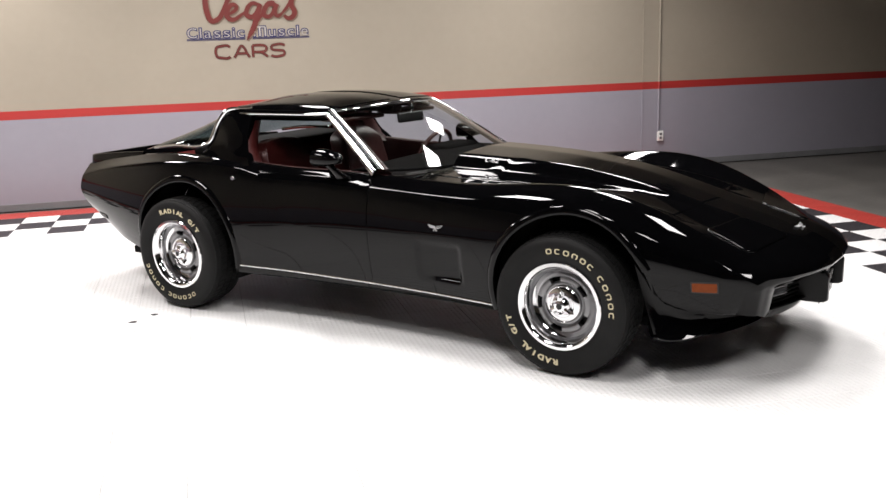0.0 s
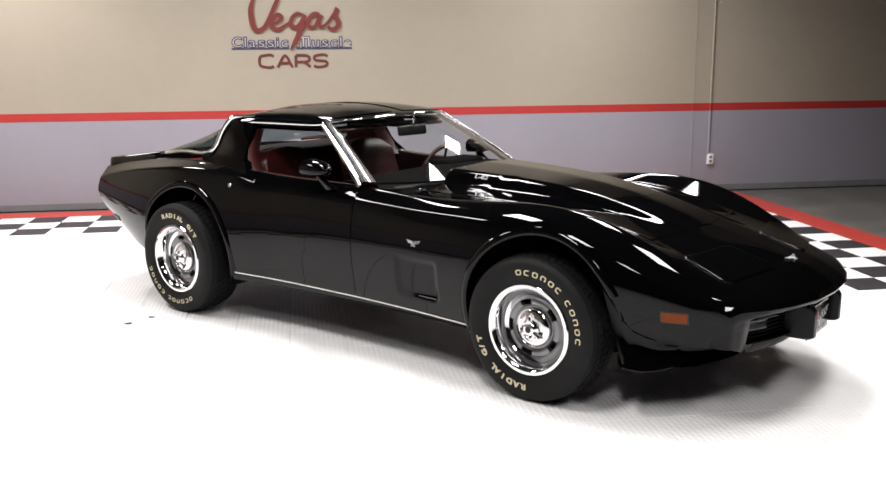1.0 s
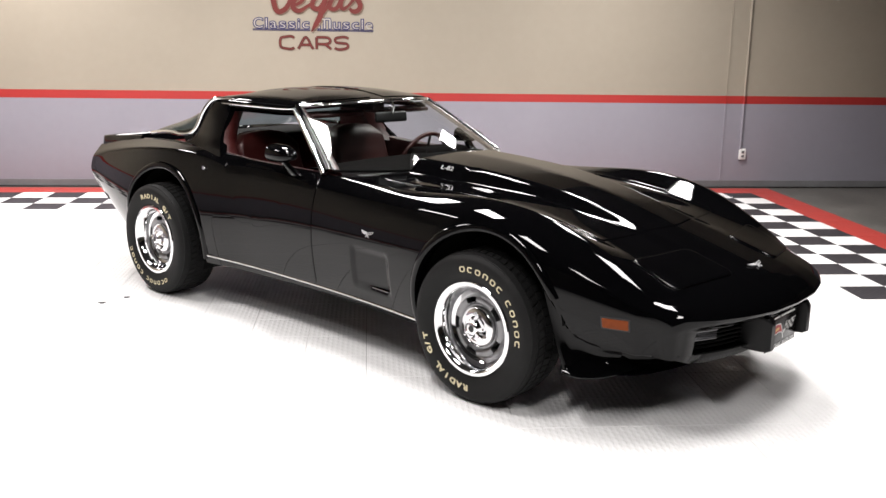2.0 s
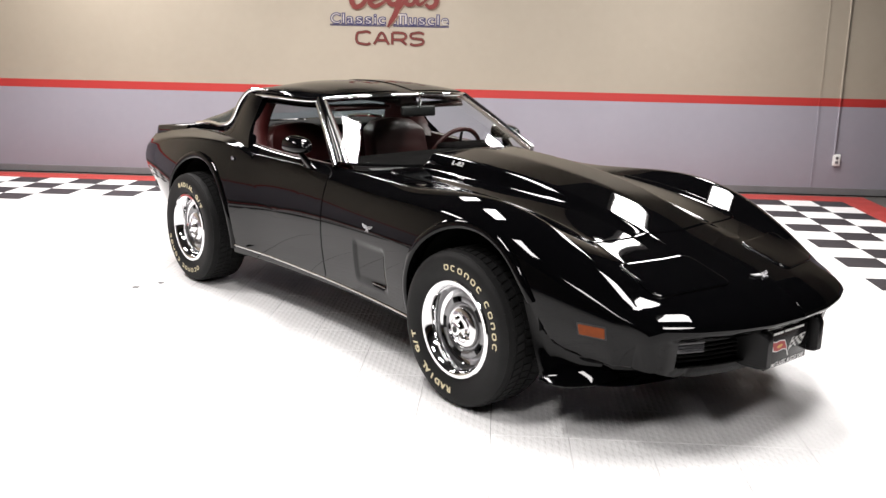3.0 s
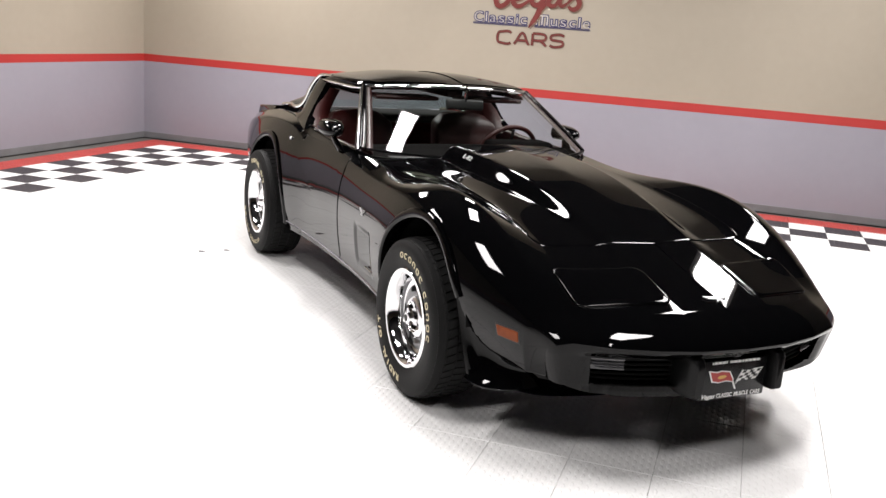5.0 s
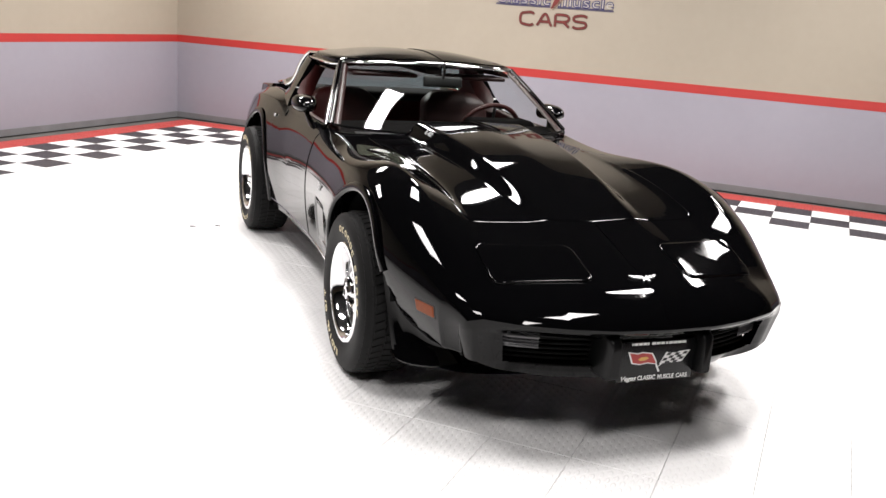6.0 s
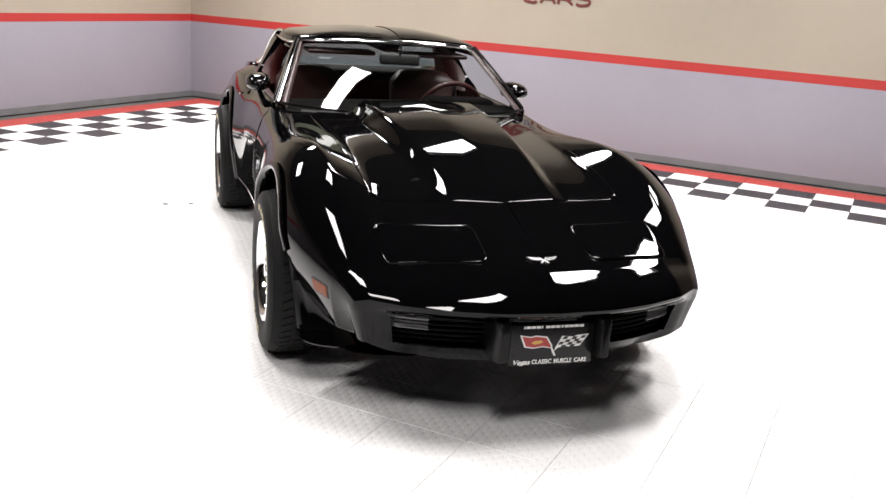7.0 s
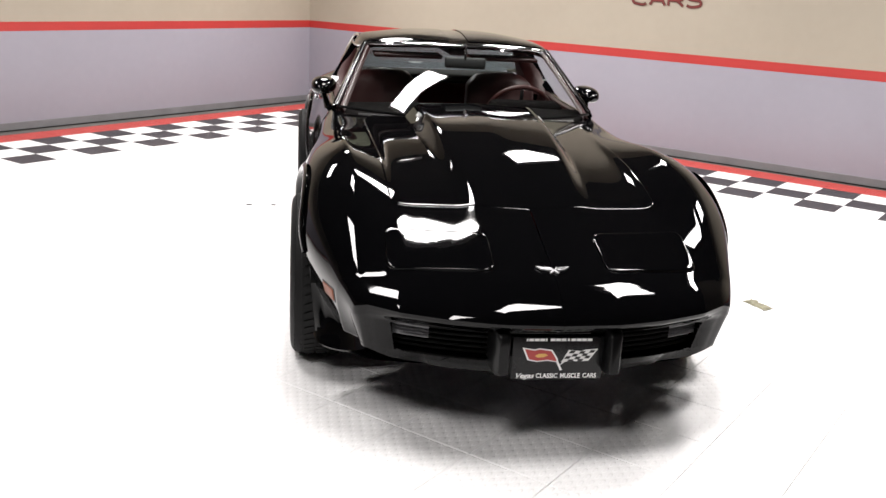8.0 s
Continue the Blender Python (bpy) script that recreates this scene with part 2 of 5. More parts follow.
def text_bm(words, size, thick=0.001, align="CENTER", stretch=1.0, bold=0.0):
    """The built-in font's letters as a mesh in the xy plane."""
    cu = bpy.data.curves.new("letters", "FONT")
    cu.body, cu.size, cu.extrude, cu.align_x, cu.offset = words, size, thick, align, bold
    cu.resolution_u = 4
    ob = new("letters", cu)
    me = bpy.data.meshes.new_from_object(ob.evaluated_get(bpy.context.evaluated_depsgraph_get()))
    bm = bmesh.new()
    bm.from_mesh(me)
    bpy.data.objects.remove(ob)
    bpy.data.curves.remove(cu)
    bpy.data.meshes.remove(me)
    bmesh.ops.scale(bm, vec=(stretch, 1, 1), verts=bm.verts)
    return bm

# ---- the hall ----
TILE = 0.3048
TX, TY = -1.444, 11.27          # back left corner of the chequered field
NI, NJ = 28, 38                 # tiles across and towards the camera's end
WALL_X, WALL_Y = -1.963, 11.69
EAST, SOUTH = 15.0, -8.0
STRIPE_LO, STRIPE_HI = 0.886, 0.968


def wall(name, p, q, inward, label):
    """A painted wall from p to q (plan), 0.2 thick, with its grey dado, red line and beige upper part as separate coats."""
    p, q, n = Vector((*p, 0)), Vector((*q, 0)), Vector((*inward, 0))
    root = thing(name, None, label, "wall", kind="structure")

    def slab(nm, z0, z1, proud, material):
        bm = bmesh.new()
        vs = [bm.verts.new(a + n * d + Vector((0, 0, z))) for z in (z0, z1) for a, d in ((p, proud), (q, proud), (q, -0.2), (p, -0.2))]
        for f in ((0, 1, 5, 4), (1, 2, 6, 5), (2, 3, 7, 6), (3, 0, 4, 7), (4, 5, 6, 7), (3, 2, 1, 0)):
            bm.faces.new([vs[k] for k in f])
        bmesh.ops.recalc_face_normals(bm, faces=bm.faces)
        return part(nm, bm, material, root, smooth=False)
    slab("dado", 0.0, STRIPE_LO, 0.0, WALL_LOW)
    slab("stripe", STRIPE_LO, STRIPE_HI, 0.001, WALL_RED)
    slab("upper_wall", STRIPE_HI, CEIL, 0.0, WALL_UP)
    return root


wall("wall_north", (WALL_X - 0.2, WALL_Y), (EAST + 0.2, WALL_Y), (0, -1), "beige wall over grey dado with a red stripe")
wall("wall_west", (WALL_X, SOUTH), (WALL_X, WALL_Y), (1, 0), "beige wall over grey dado with a red stripe")
# unseen, added to close the hall; south set far off for dark reflections
wall("unseen_wall_south", (WALL_X - 0.2, SOUTH), (EAST + 0.2, SOUTH), (0, 1), "beige wall over grey dado with a red stripe")
wall("unseen_wall_east", (EAST, SOUTH), (EAST, WALL_Y), (-1, 0), "beige wall over grey dado with a red stripe")
for nm, lo, hi in (("baseboard_north", (WALL_X, WALL_Y - 0.008, 0), (EAST, WALL_Y, 0.068)),
                   ("baseboard_west", (WALL_X, SOUTH, 0), (WALL_X + 0.008, WALL_Y - 0.008, 0.068))):
    tagged(link(nm, boxed(lo, hi, 0.003), BASE_GREY, smooth=False), "grey rubber base along the foot of the wall", "baseboard", kind="structure")
# unseen; near black and low, so the paint mirrors less upper wall
tagged(link("ceiling", boxed((WALL_X - 0.2, SOUTH - 0.2, CEIL), (EAST + 0.2, WALL_Y + 0.2, CEIL + 0.2)), CEILING_MAT, smooth=False),
       "dark unlit ceiling of the hall", "ceiling", kind="structure")
tagged(link("ground", boxed((WALL_X - 0.2, SOUTH - 0.2, -0.3), (EAST + 0.2, WALL_Y + 0.2, -0.012)), CONCRETE, smooth=False),
       "bare grey concrete floor slab", "ground", kind="structure")

# pilaster joint, conduit and socket on the back wall
joint = thing("wall_joint", None, "painted vertical joint cover on the wall", "trim", kind="structure")
pipe = thing("conduit", None, "thin painted conduit running down to a socket", "conduit")
for nm, z0, z1, mt in (("lower_run", 0.07, STRIPE_LO, WALL_LOW), ("middle_run", STRIPE_LO, STRIPE_HI, WALL_RED), ("upper_run", STRIPE_HI, CEIL, WALL_UP)):
    part(nm, boxed((6.898, WALL_Y - 0.009, z0), (6.912, WALL_Y - 0.0012, z1)), mt, joint, smooth=False)
    z0 = max(z0, 0.40)
    part(nm, tube(bmesh.new(), [(7.098, WALL_Y - 0.016, z0), (7.098, WALL_Y - 0.016, z1)], 0.0125, 12), mt, pipe)
sock = thing("wall_socket", pose(7.125, WALL_Y, 0.355), "white double wall socket at the conduit's end", "socket")
part("cover_plate", boxed((-0.036, -0.030, -0.058), (0.036, -0.001, 0.058), 0.006), WHITE_PLASTIC, sock)
for dz in (-0.022, 0.022):
    part("outlet", boxed((-0.014, -0.034, dz - 0.013), (0.014, -0.029, dz + 0.013), 0.006), BASE_GREY, sock)

# ceiling lamps; the last two of LAMPS are added fill, not known fixtures
for k, (lx, ly, sx, sy, watts) in enumerate(LAMPS):
    lamp = thing("ceiling_light", pose(lx, ly, LAMP_Z), "rectangular white fluorescent ceiling fixture, lit, out of view; two added as fill", "ceiling light", "ceiling lights")
    bm = bmesh.new()
    for lo, hi in (((-sx / 2 - .03, -sy / 2 - .03, -.09), (-sx / 2, sy / 2 + .03, 0)), ((sx / 2, -sy / 2 - .03, -.09), (sx / 2 + .03, sy / 2 + .03, 0)),
                   ((-sx / 2, -sy / 2 - .03, -.09), (sx / 2, -sy / 2, 0)), ((-sx / 2, sy / 2, -.09), (sx / 2, sy / 2 + .03, 0)),
                   ((-sx / 2, -sy / 2, -.02), (sx / 2, sy / 2, -.002))):
        box(bm, lo, hi)
    part("frame", bm, LAMP_HOUSING, lamp, smooth=False)
    for hy in (-0.4, 0.4):
        part("hanger", tube(bmesh.new(), [(0, hy, -0.004), (0, hy, CEIL - LAMP_Z)], 0.004, 6), LAMP_HOUSING, lamp)
    li = bpy.data.lights.new("tube_light", "AREA")
    li.spread = radians(150)
    li.shape, li.size, li.size_y, li.energy, li.color = "RECTANGLE", sx, sy, watts, (1.0, 0.957, 0.945)
    lo = new("tube_light", li)
    lo.parent, lo.location = lamp, (0, 0, -0.06)

# ---- the car ----
# The car's own axes: x ahead from the front axle, y to its left, z up from the floor.
CAR = pose(4.188, 6.351, 0, 0, 0, -46.83)
car = thing("sports_car", CAR, "glossy black two-door sports coupe with red interior, parked on white tiles", "car")

XS = [-3.60, -3.30, -2.90, -2.49, -2.10, -1.70, -1.30, -1.00, -0.65, -0.30, 0.0, 0.25, 0.45, 0.65, 0.82, 0.98]
VK = [0, 0.22, 0.275, 0.46, 0.67, 0.85, 1.02, 1.22, 1.39]
# lengthwise lines of half the body
LINE_Y, LINE_Z = [], []


def body_line(half_widths, heights):
    """One lengthwise line of half the body at the stations XS."""
    LINE_Y.append(half_widths)
    LINE_Z.append(heights)


body_line([0] * 16,
          [.780, .830, .865, .885, .880, .880, .935, .950, .938, .918, .873, .808, .739, .677, .598, .500])  # middle of the bonnet and deck
body_line([.200, .200, .200, .200, .250, .280, .300, .300, .282, .262, .240, .215, .200, .200, .200, .200],
          [.780, .830, .862, .882, .880, .876, .920, .936, .922, .902, .858, .797, .734, .673, .595, .500])  # edge of the raised middle
body_line([.300, .300, .300, .300, .320, .330, .342, .342, .324, .303, .280, .256, .250, .290, .320, .350],
          [.780, .830, .858, .878, .880, .868, .870, .865, .855, .837, .812, .774, .726, .666, .590, .502])  # foot of the raised middle
body_line([.480, .480, .480, .480, .530, .550, .550, .510, .480, .475, .470, .465, .465, .480, .490, .500],
          [.783, .836, .865, .885, .885, .862, .866, .860, .845, .823, .797, .760, .713, .655, .581, .503])  # bonnet flat
body_line([.600, .620, .630, .645, .675, .690, .690, .668, .648, .645, .648, .644, .634, .622, .618, .605],
          [.800, .855, .900, .910, .895, .865, .866, .851, .828, .857, .874, .833, .753, .660, .566, .501])  # crest of the wing
body_line([.660, .710, .748, .755, .735, .738, .736, .738, .756, .790, .808, .806, .782, .728, .692, .648],
          [.720, .780, .840, .876, .874, .790, .793, .790, .783, .796, .794, .748, .668, .588, .538, .486])  # shoulder
body_line([.680, .760, .850, .872, .835, .790, .785, .800, .830, .870, .880, .870, .818, .748, .708, .668],
          [.610, .620, .630, .640, .640, .640, .640, .640, .640, .640, .635, .605, .550, .507, .492, .466])  # widest line
body_line([.665, .735, .830, .865, .825, .780, .775, .785, .808, .845, .862, .840, .776, .724, .696, .648],
          [.500, .465, .450, .450, .440, .430, .430, .430, .430, .430, .430, .430, .452, .415, .408, .398])  # lower flank
body_line([.600, .660, .780, .830, .785, .745, .742, .745, .762, .800, .830, .805, .735, .692, .672, .618],
          [.420, .352, .300, .260, .250, .255, .260, .265, .270, .270, .280, .285, .360, .342, .335, .328])  # lower edge
NOSE_X = {0: [-3.545, -3.545, -3.545, -3.545, -3.545, -3.565, -3.595, -3.50, -3.40],
          13: [.680, .678, .672, .655, .632, .618, .612, .610, .610],
          14: [.935, .922, .888, .836, .765, .732, .715, .705, .700],
          15: [1.070, 1.058, 1.022, .962, .876, .844, .799, .775, .748]}
BASE = np.zeros((16, 9, 3))
for s_ in range(16):
    for k_ in range(9):
        BASE[s_, k_] = (NOSE_X[s_][k_] if s_ in NOSE_X else XS[s_], LINE_Y[k_][s_], LINE_Z[k_][s_])


def blend(p, q, t):
    return p + (q - p) * t


# the nose breaks into a gently swollen slope between the seam and the lower edge: extra stations keep its ends tight
SWELL = np.array([1, 1, 1, 1, 0.8, 0.4, 0, 0, 0])[:, None] * np.array([0.58, 0, 0.81])
hip = blend(BASE[5], BASE[4], 0.5)
hip[5] = (-1.90, 0.738, 0.812)
stations = [*BASE[:5], hip, *BASE[5:14], blend(BASE[14], BASE[13], 0.13), BASE[14], blend(BASE[14], BASE[15], 0.14) + SWELL * 0.003, blend(BASE[14], BASE[15], 0.52) + SWELL * 0.015, blend(BASE[14], BASE[15], 0.88) + SWELL * 0.012, BASE[15]]
XK = [*XS[:5], -1.90, *XS[5:14], 0.80, 0.82, 0.84, 0.90, 0.96, 0.98]
# further lines keep the bonnet's steps tight, pinch the wings' crests ahead of the axle and the shoulder along the
# door; mirrored lines carry the middle across smoothly, or as a crease on the nose
rows = []
for i_, st in enumerate(stations):
    c_ = np.interp(XK[i_], (-0.95, -0.3, 0.0, 0.45, 0.65), (0.34, 0.28, 0.22, 0.14, 0.12))
    d_ = np.interp(XK[i_], (-3.2, -2.6, -2.3, -1.9, -0.65, -0.3, 0.0, 0.45), (0.4, 0.3, 0.14, 0.12, 0.16, 0.2, 0.3, 0.4))
    flip = np.array([1, -1, 1])
    lift = np.array([0, 0.45, 0.9]) * np.interp(XK[i_], (-1.4, -1.0, -0.65, -0.3, 0.0, 0.25, 0.45, 0.65, 0.80, 0.98), (0, 0.006, 0.009, 0.011, 0.017, 0.019, 0.017, 0.012, 0.007, 0))
    near_mid = blend(st[0], st[1], 0.05 if i_ > 14 else 0.3)
    rows.append([st[2] * flip, st[1] * flip, near_mid * flip, st[0], near_mid, blend(st[0], st[1], 0.82), st[1], st[2], blend(st[2], st[3], 0.2), st[3], blend(st[3], st[4], 0.22),
                 blend(st[4], st[3], c_), st[4], blend(st[4], st[5], max(c_, 0.30)) + lift, blend(st[5], st[4], d_) + lift, st[5], blend(st[5], st[6], d_), st[6], st[7], st[8]])
LINES = np.array(rows)
VN = [-VK[2], -VK[1], -0.06, 0, 0.06, 0.82 * VK[1], VK[1], VK[2], VK[2] + 0.2 * (VK[3] - VK[2]), VK[3], VK[3] + 0.05, VK[4] - 0.03, VK[4], VK[4] + 0.03, VK[5] - 0.034, VK[5], VK[5] + 0.034, VK[6], VK[7], VK[8]]


def b_spline(sites):
    """Weights of a clamped cubic B-spline whose control points lie near the given parameters: a function of the parameter."""
    g = np.asarray(sites, float)
    n = len(g)
    kn = np.concatenate([[g[0]] * 4, g[2:n - 2], [g[-1]] * 4])

    def weights(t):
        t = np.clip(np.atleast_1d(np.asarray(t, float)), g[0], g[-1] - 1e-9)[:, None]
        N = ((t >= kn[:-1]) & (t < kn[1:])).astype(float)
        for d in range(1, 4):
            m = len(kn) - d - 1
            lo, hi = kn[d:d + m] - kn[:m], kn[d + 1:d + 1 + m] - kn[1:1 + m]
            N = np.where(lo > 0, (t - kn[:m]) / np.where(lo > 0, lo, 1), 0) * N[:, :m] + np.where(hi > 0, (kn[d + 1:d + 1 + m] - t) / np.where(hi > 0, hi, 1), 0) * N[:, 1:m + 1]
        return N
    return weights


BASIS_U, BASIS_V = b_spline(XK), b_spline(VN)


def skin(u, v):
    """Points of the body's right half (as positive half widths) at parameters u, v."""
    return np.einsum("ns,nk,skd->nd", BASIS_U(u), BASIS_V(v), LINES)


def skin_normal(u, v):
    e = 0.004
    a = skin(np.minimum(u + e, XS[-1]), v) - skin(np.maximum(u - e, XS[0]), v)
    b = skin(u, np.minimum(v + e, VK[-1])) - skin(u, np.maximum(v - e, VK[0]))
    n = np.cross(b, a)
    return -n / np.linalg.norm(n, axis=1)[:, None]


_u, _v = np.meshgrid(np.linspace(XS[0], XS[-1], 330), np.linspace(0, VK[-1], 150), indexing="ij")
TAB_U, TAB_V = _u.ravel(), _v.ravel()
TAB = skin(TAB_U, TAB_V)


def find(q, axes, vmin=0.0, vmax=2.0):
    """Parameters of the body points whose coordinates along two axes are q (n, 2)."""
    q = np.asarray(q, float)
    ok = (TAB_V >= vmin) & (TAB_V <= vmax)
    T, tu, tv = TAB[ok][:, axes], TAB_U[ok], TAB_V[ok]
    idx = np.array([np.argmin(((T - p) ** 2).sum(1)) for p in q])
    u, v = tu[idx].copy(), tv[idx].copy()
    for _ in range(4):
        e = 1e-3
        p = skin(u, v)[:, axes]
        pu, pv = (skin(u + e, v)[:, axes] - p) / e, (skin(u, v + e)[:, axes] - p) / e
        det = pu[:, 0] * pv[:, 1] - pu[:, 1] * pv[:, 0]
        det = np.where(np.abs(det) < 1e-6, 1e-6, det)
        d = q - p
        u = np.clip(u + np.clip((d[:, 0] * pv[:, 1] - d[:, 1] * pv[:, 0]) / det, -.03, .03), XS[0], XS[-1])
        v = np.clip(v + np.clip((pu[:, 0] * d[:, 1] - pu[:, 1] * d[:, 0]) / det, -.03, .03), 0, VK[-1])
    return u, v


ARCHES = [(0.04, 0.372, 0.388), (-2.455, 0.375, 0.388)]


def screen_x(y):
    """The windscreen's foot: how far ahead it lies at a half width."""
    w = y / 0.66
    return -0.885 - 0.095 * w ** 2 - 0.105 * w ** 4


def body_half(bm, side):
    """Half of the body's skin with the wheel arches and the cabin cut out."""
    U = np.linspace(XS[0], XS[-1], 300)
    V = np.linspace(0, VK[-1], 100)
    P = np.einsum("us,vk,skd->uvd", BASIS_U(U), BASIS_V(V), LINES)
    keep = np.ones(P.shape[:2], bool)
    for cx, cz, r in ARCHES:
        d = np.hypot(P[..., 0] - cx, P[..., 2] - cz)
        side_zone = (V[None, :] > 0.72) & (np.abs(P[..., 0] - cx) < 0.5)
        keep &= ~((d < r) & side_zone)
        near = side_zone & (d >= r) & (d < r + 0.016)
        k = r / np.where(d == 0, 1, d)
        P[..., 0] = np.where(near, cx + (P[..., 0] - cx) * k, P[..., 0])
        P[..., 2] = np.where(near, cz + (P[..., 2] - cz) * k, P[..., 2])
    x, y = P[..., 0], P[..., 1]
    cabin = (V[None, :] < 0.635) & (x < screen_x(y) - 0.04) & (x > -2.45)
    hatch = (V[None, :] < 0.56) & (x <= -2.45) & (x > -3.10 + 0.25 * (y / 0.57) ** 4)
    keep &= ~(cabin | hatch)
    # the scuttle behind the bonnet lies lower than the bonnet's raised middle
    k = np.clip((screen_x(P[..., 1]) + 0.06 - P[..., 0]) / 0.03, 0, 1) * np.clip((0.64 - V[None, :]) / 0.06, 0, 1)
    P[..., 2] -= k * np.maximum(0, P[..., 2] - 0.846)
    # the wing's lower edge ahead of the wheel, rolled under
    low = np.interp(P[..., 0], [0.35, 0.385, 0.43, 0.47, 0.52, 0.58, 0.66, 0.75], [0.56, 0.50, 0.425, 0.378, 0.354, 0.346, 0.342, 0.335])
    under = np.where((V[None, :] > 0.85) & (P[..., 0] > 0.36) & (P[..., 0] < 0.76), np.maximum(0, low - P[..., 2]), 0)
    P[..., 2] += under
    P[..., 1] -= 0.6 * under
    # sunken panel behind the front wheel, deepest at its front lower corner
    tx, tz = (P[..., 0] + 0.79) / 0.255, (P[..., 2] - 0.372) / 0.178
    sunk = (V[None, :] > 0.85) & (tx > 0) & (tx < 1) & (tz > 0) & (tz < 1)
    P[..., 1] -= np.where(sunk, 0.006 + 0.016 * tx * (1 - 0.4 * tz), 0)
    P[..., 1] *= side
    vs = {}
    for i in range(len(U) - 1):
        for j in range(len(V) - 1):
            c = [(i, j), (i + 1, j), (i + 1, j + 1), (i, j + 1)]
            if all(keep[a] for a in c):
                q = []
                for a in c:
                    if a not in vs:
                        vs[a] = bm.verts.new(P[a])
                    q.append(vs[a])
                bm.faces.new(q if side < 0 else q[::-1])


bm = bmesh.new()
for sd in (1, -1):
    body_half(bm, sd)
bmesh.ops.remove_doubles(bm, verts=[v for v in bm.verts if abs(v.co.y) < 1e-4], dist=1e-4)
bmesh.ops.recalc_face_normals(bm, faces=bm.faces)
part("body", bm, PAINT, car, sharp=60)


def rounded(quad, r, n=6):
    """A rounded outline inside four corners (2D)."""
    quad = np.asarray(quad, float)
    out = []
    for i in range(4):
        p, a, b = quad[i], quad[i - 1], quad[(i + 1) % 4]
        da, db = (a - p) / np.linalg.norm(a - p), (b - p) / np.linalg.norm(b - p)
        s, e = p + da * r, p + db * r
        for t in np.linspace(0, 1, n):
            out.append((1 - t) ** 2 * s + 2 * t * (1 - t) * p + t ** 2 * e)
        nxt = b + (p - b) / np.linalg.norm(p - b) * r
        for t in np.linspace(0, 1, 14)[1:-1]:
            out.append(e + (nxt - e) * t)
    return np.array(out)


def panel(name, quad, axes, r, side, off=0.003, label="", parent=None, material=None, vmin=0.0, vmax=2.0, edge=0.006, outline=None):
    """A separate panel of the body that stands a little proud of the skin, with rolled edges."""
    ol = rounded(quad, r) if outline is None else np.asarray(outline, float)
    c = ol.mean(0)
    size = np.abs(ol - c).max()
    roll = edge * 0.6
    rings = [(f, off) for f in (0.02, 0.2, 0.4, 0.6, 0.75, 0.87)] + [(1 - edge * 1.6 / size, off)]
    rings += [(1 - roll * (1 - math.sin(a)) / size, off - roll * (1 - math.cos(a))) for a in (0, 0.35, 0.7, 1.05, 1.4)] + [(1.0, -0.008)]
    P = []
    for f, o in rings:
        u, v = find(c + (ol - c) * f, axes, vmin, vmax)
        p = skin(u, v) + skin_normal(u, v) * o
        p[:, 1] *= side
        P.append(p)
    b = bmesh.new()
    rows = grid(b, P, close_v=True)
    b.faces.new(rows[0])
    bmesh.ops.recalc_face_normals(b, faces=b.faces)
    # outward: away from the car's middle axis
    ref = Vector((c[0], 0, 0.45))
    if sum((f.calc_center_median() - ref).dot(f.normal) * f.calc_area() for f in b.faces) < 0:
        bmesh.ops.reverse_faces(b, faces=b.faces)
    return part(name, b, material or PAINT, parent or car, label)


# bonnet: both halves of one panel
def bonnet():
    right = [(screen_x(y) + 0.055, y) for y in np.linspace(0.0, 0.50, 64)] + [(-0.865, .535)] + [(x, .545 - .035 * (x + .8) / 1.15) for x in np.linspace(-0.80, 0.36, 72)] + [(0.39, .503), (.408, .49), (.418, .47)] + [(.422 + .065 * (1 - y / .44), y) for y in np.linspace(.44, 0, 44)]
    q = np.array(right)
    edge_u, edge_v = find(q, [0, 1])
    P = []
    for f in [*np.linspace(0, 0.98, 72), 0.988, 0.994, 1.0, 1.0]:
        u, v = -0.22 + (edge_u + 0.22) * f, edge_v * f
        o = 0.003 if f < 0.99 else (0.002 if f < 1 else -0.001)
        P.append(skin(u, v) + skin_normal(u, v) * o)
    P[-1][:, 2] -= np.where((q[:, 0] < -0.84) & (q[:, 1] < 0.52), 0.04, 0.006)
    P = np.array(P)
    P[:, 0, 1] = P[:, -1, 1] = 0
    P[0] = P[0, 0] * np.array([1, 0, 1])
    b = bmesh.new()
    for sd in (1, -1):
        grid(b, P * np.array([1, sd, 1]), flip=sd > 0)
    bmesh.ops.remove_doubles(b, verts=b.verts, dist=2e-4)
    bmesh.ops.recalc_face_normals(b, faces=b.faces)
    if sum(f.normal.z * f.calc_area() for f in b.faces) < 0:
        bmesh.ops.reverse_faces(b, faces=b.faces)
    return part("bonnet", b, PAINT, car, "black bonnet with a raised middle")


hood = bonnet()
for sd in (-1, 1):
    panel("headlight_door", [(0.785, 0.540), (0.868, 0.190), (0.640, 0.185), (0.570, 0.538)], [0, 1], 0.045, sd, off=0.007, edge=0.014)
    d = panel("door", [(-1.125, 0.835), (-1.115, 0.295), (-2.02, 0.285), (-2.11, 0.84)], [0, 2], 0.03, sd, off=0.003, vmin=0.68)
    b = bmesh.new()
    lathe(b, [(0, -0.004), (0.011, -0.004), (0.0125, 0), (0.011, 0.003), (0.0, 0.004)], 20, "y")
    lk = part("door_lock", b, CHROME, d, "round chrome lock")
    u, v = find([(-2.07, 0.80)], [0, 2], 0.68)
    p = skin(u, v)[0]
    lk.location = (p[0], sd * (p[1] + 0.010), p[2])

# ---- front fascia, grille, lamps, number plate ----
EDGE_V = np.linspace(0, VK[6], 110)
EDGE = skin(np.full(110, XS[-1]), EDGE_V)          # nose edge from the middle round to the side
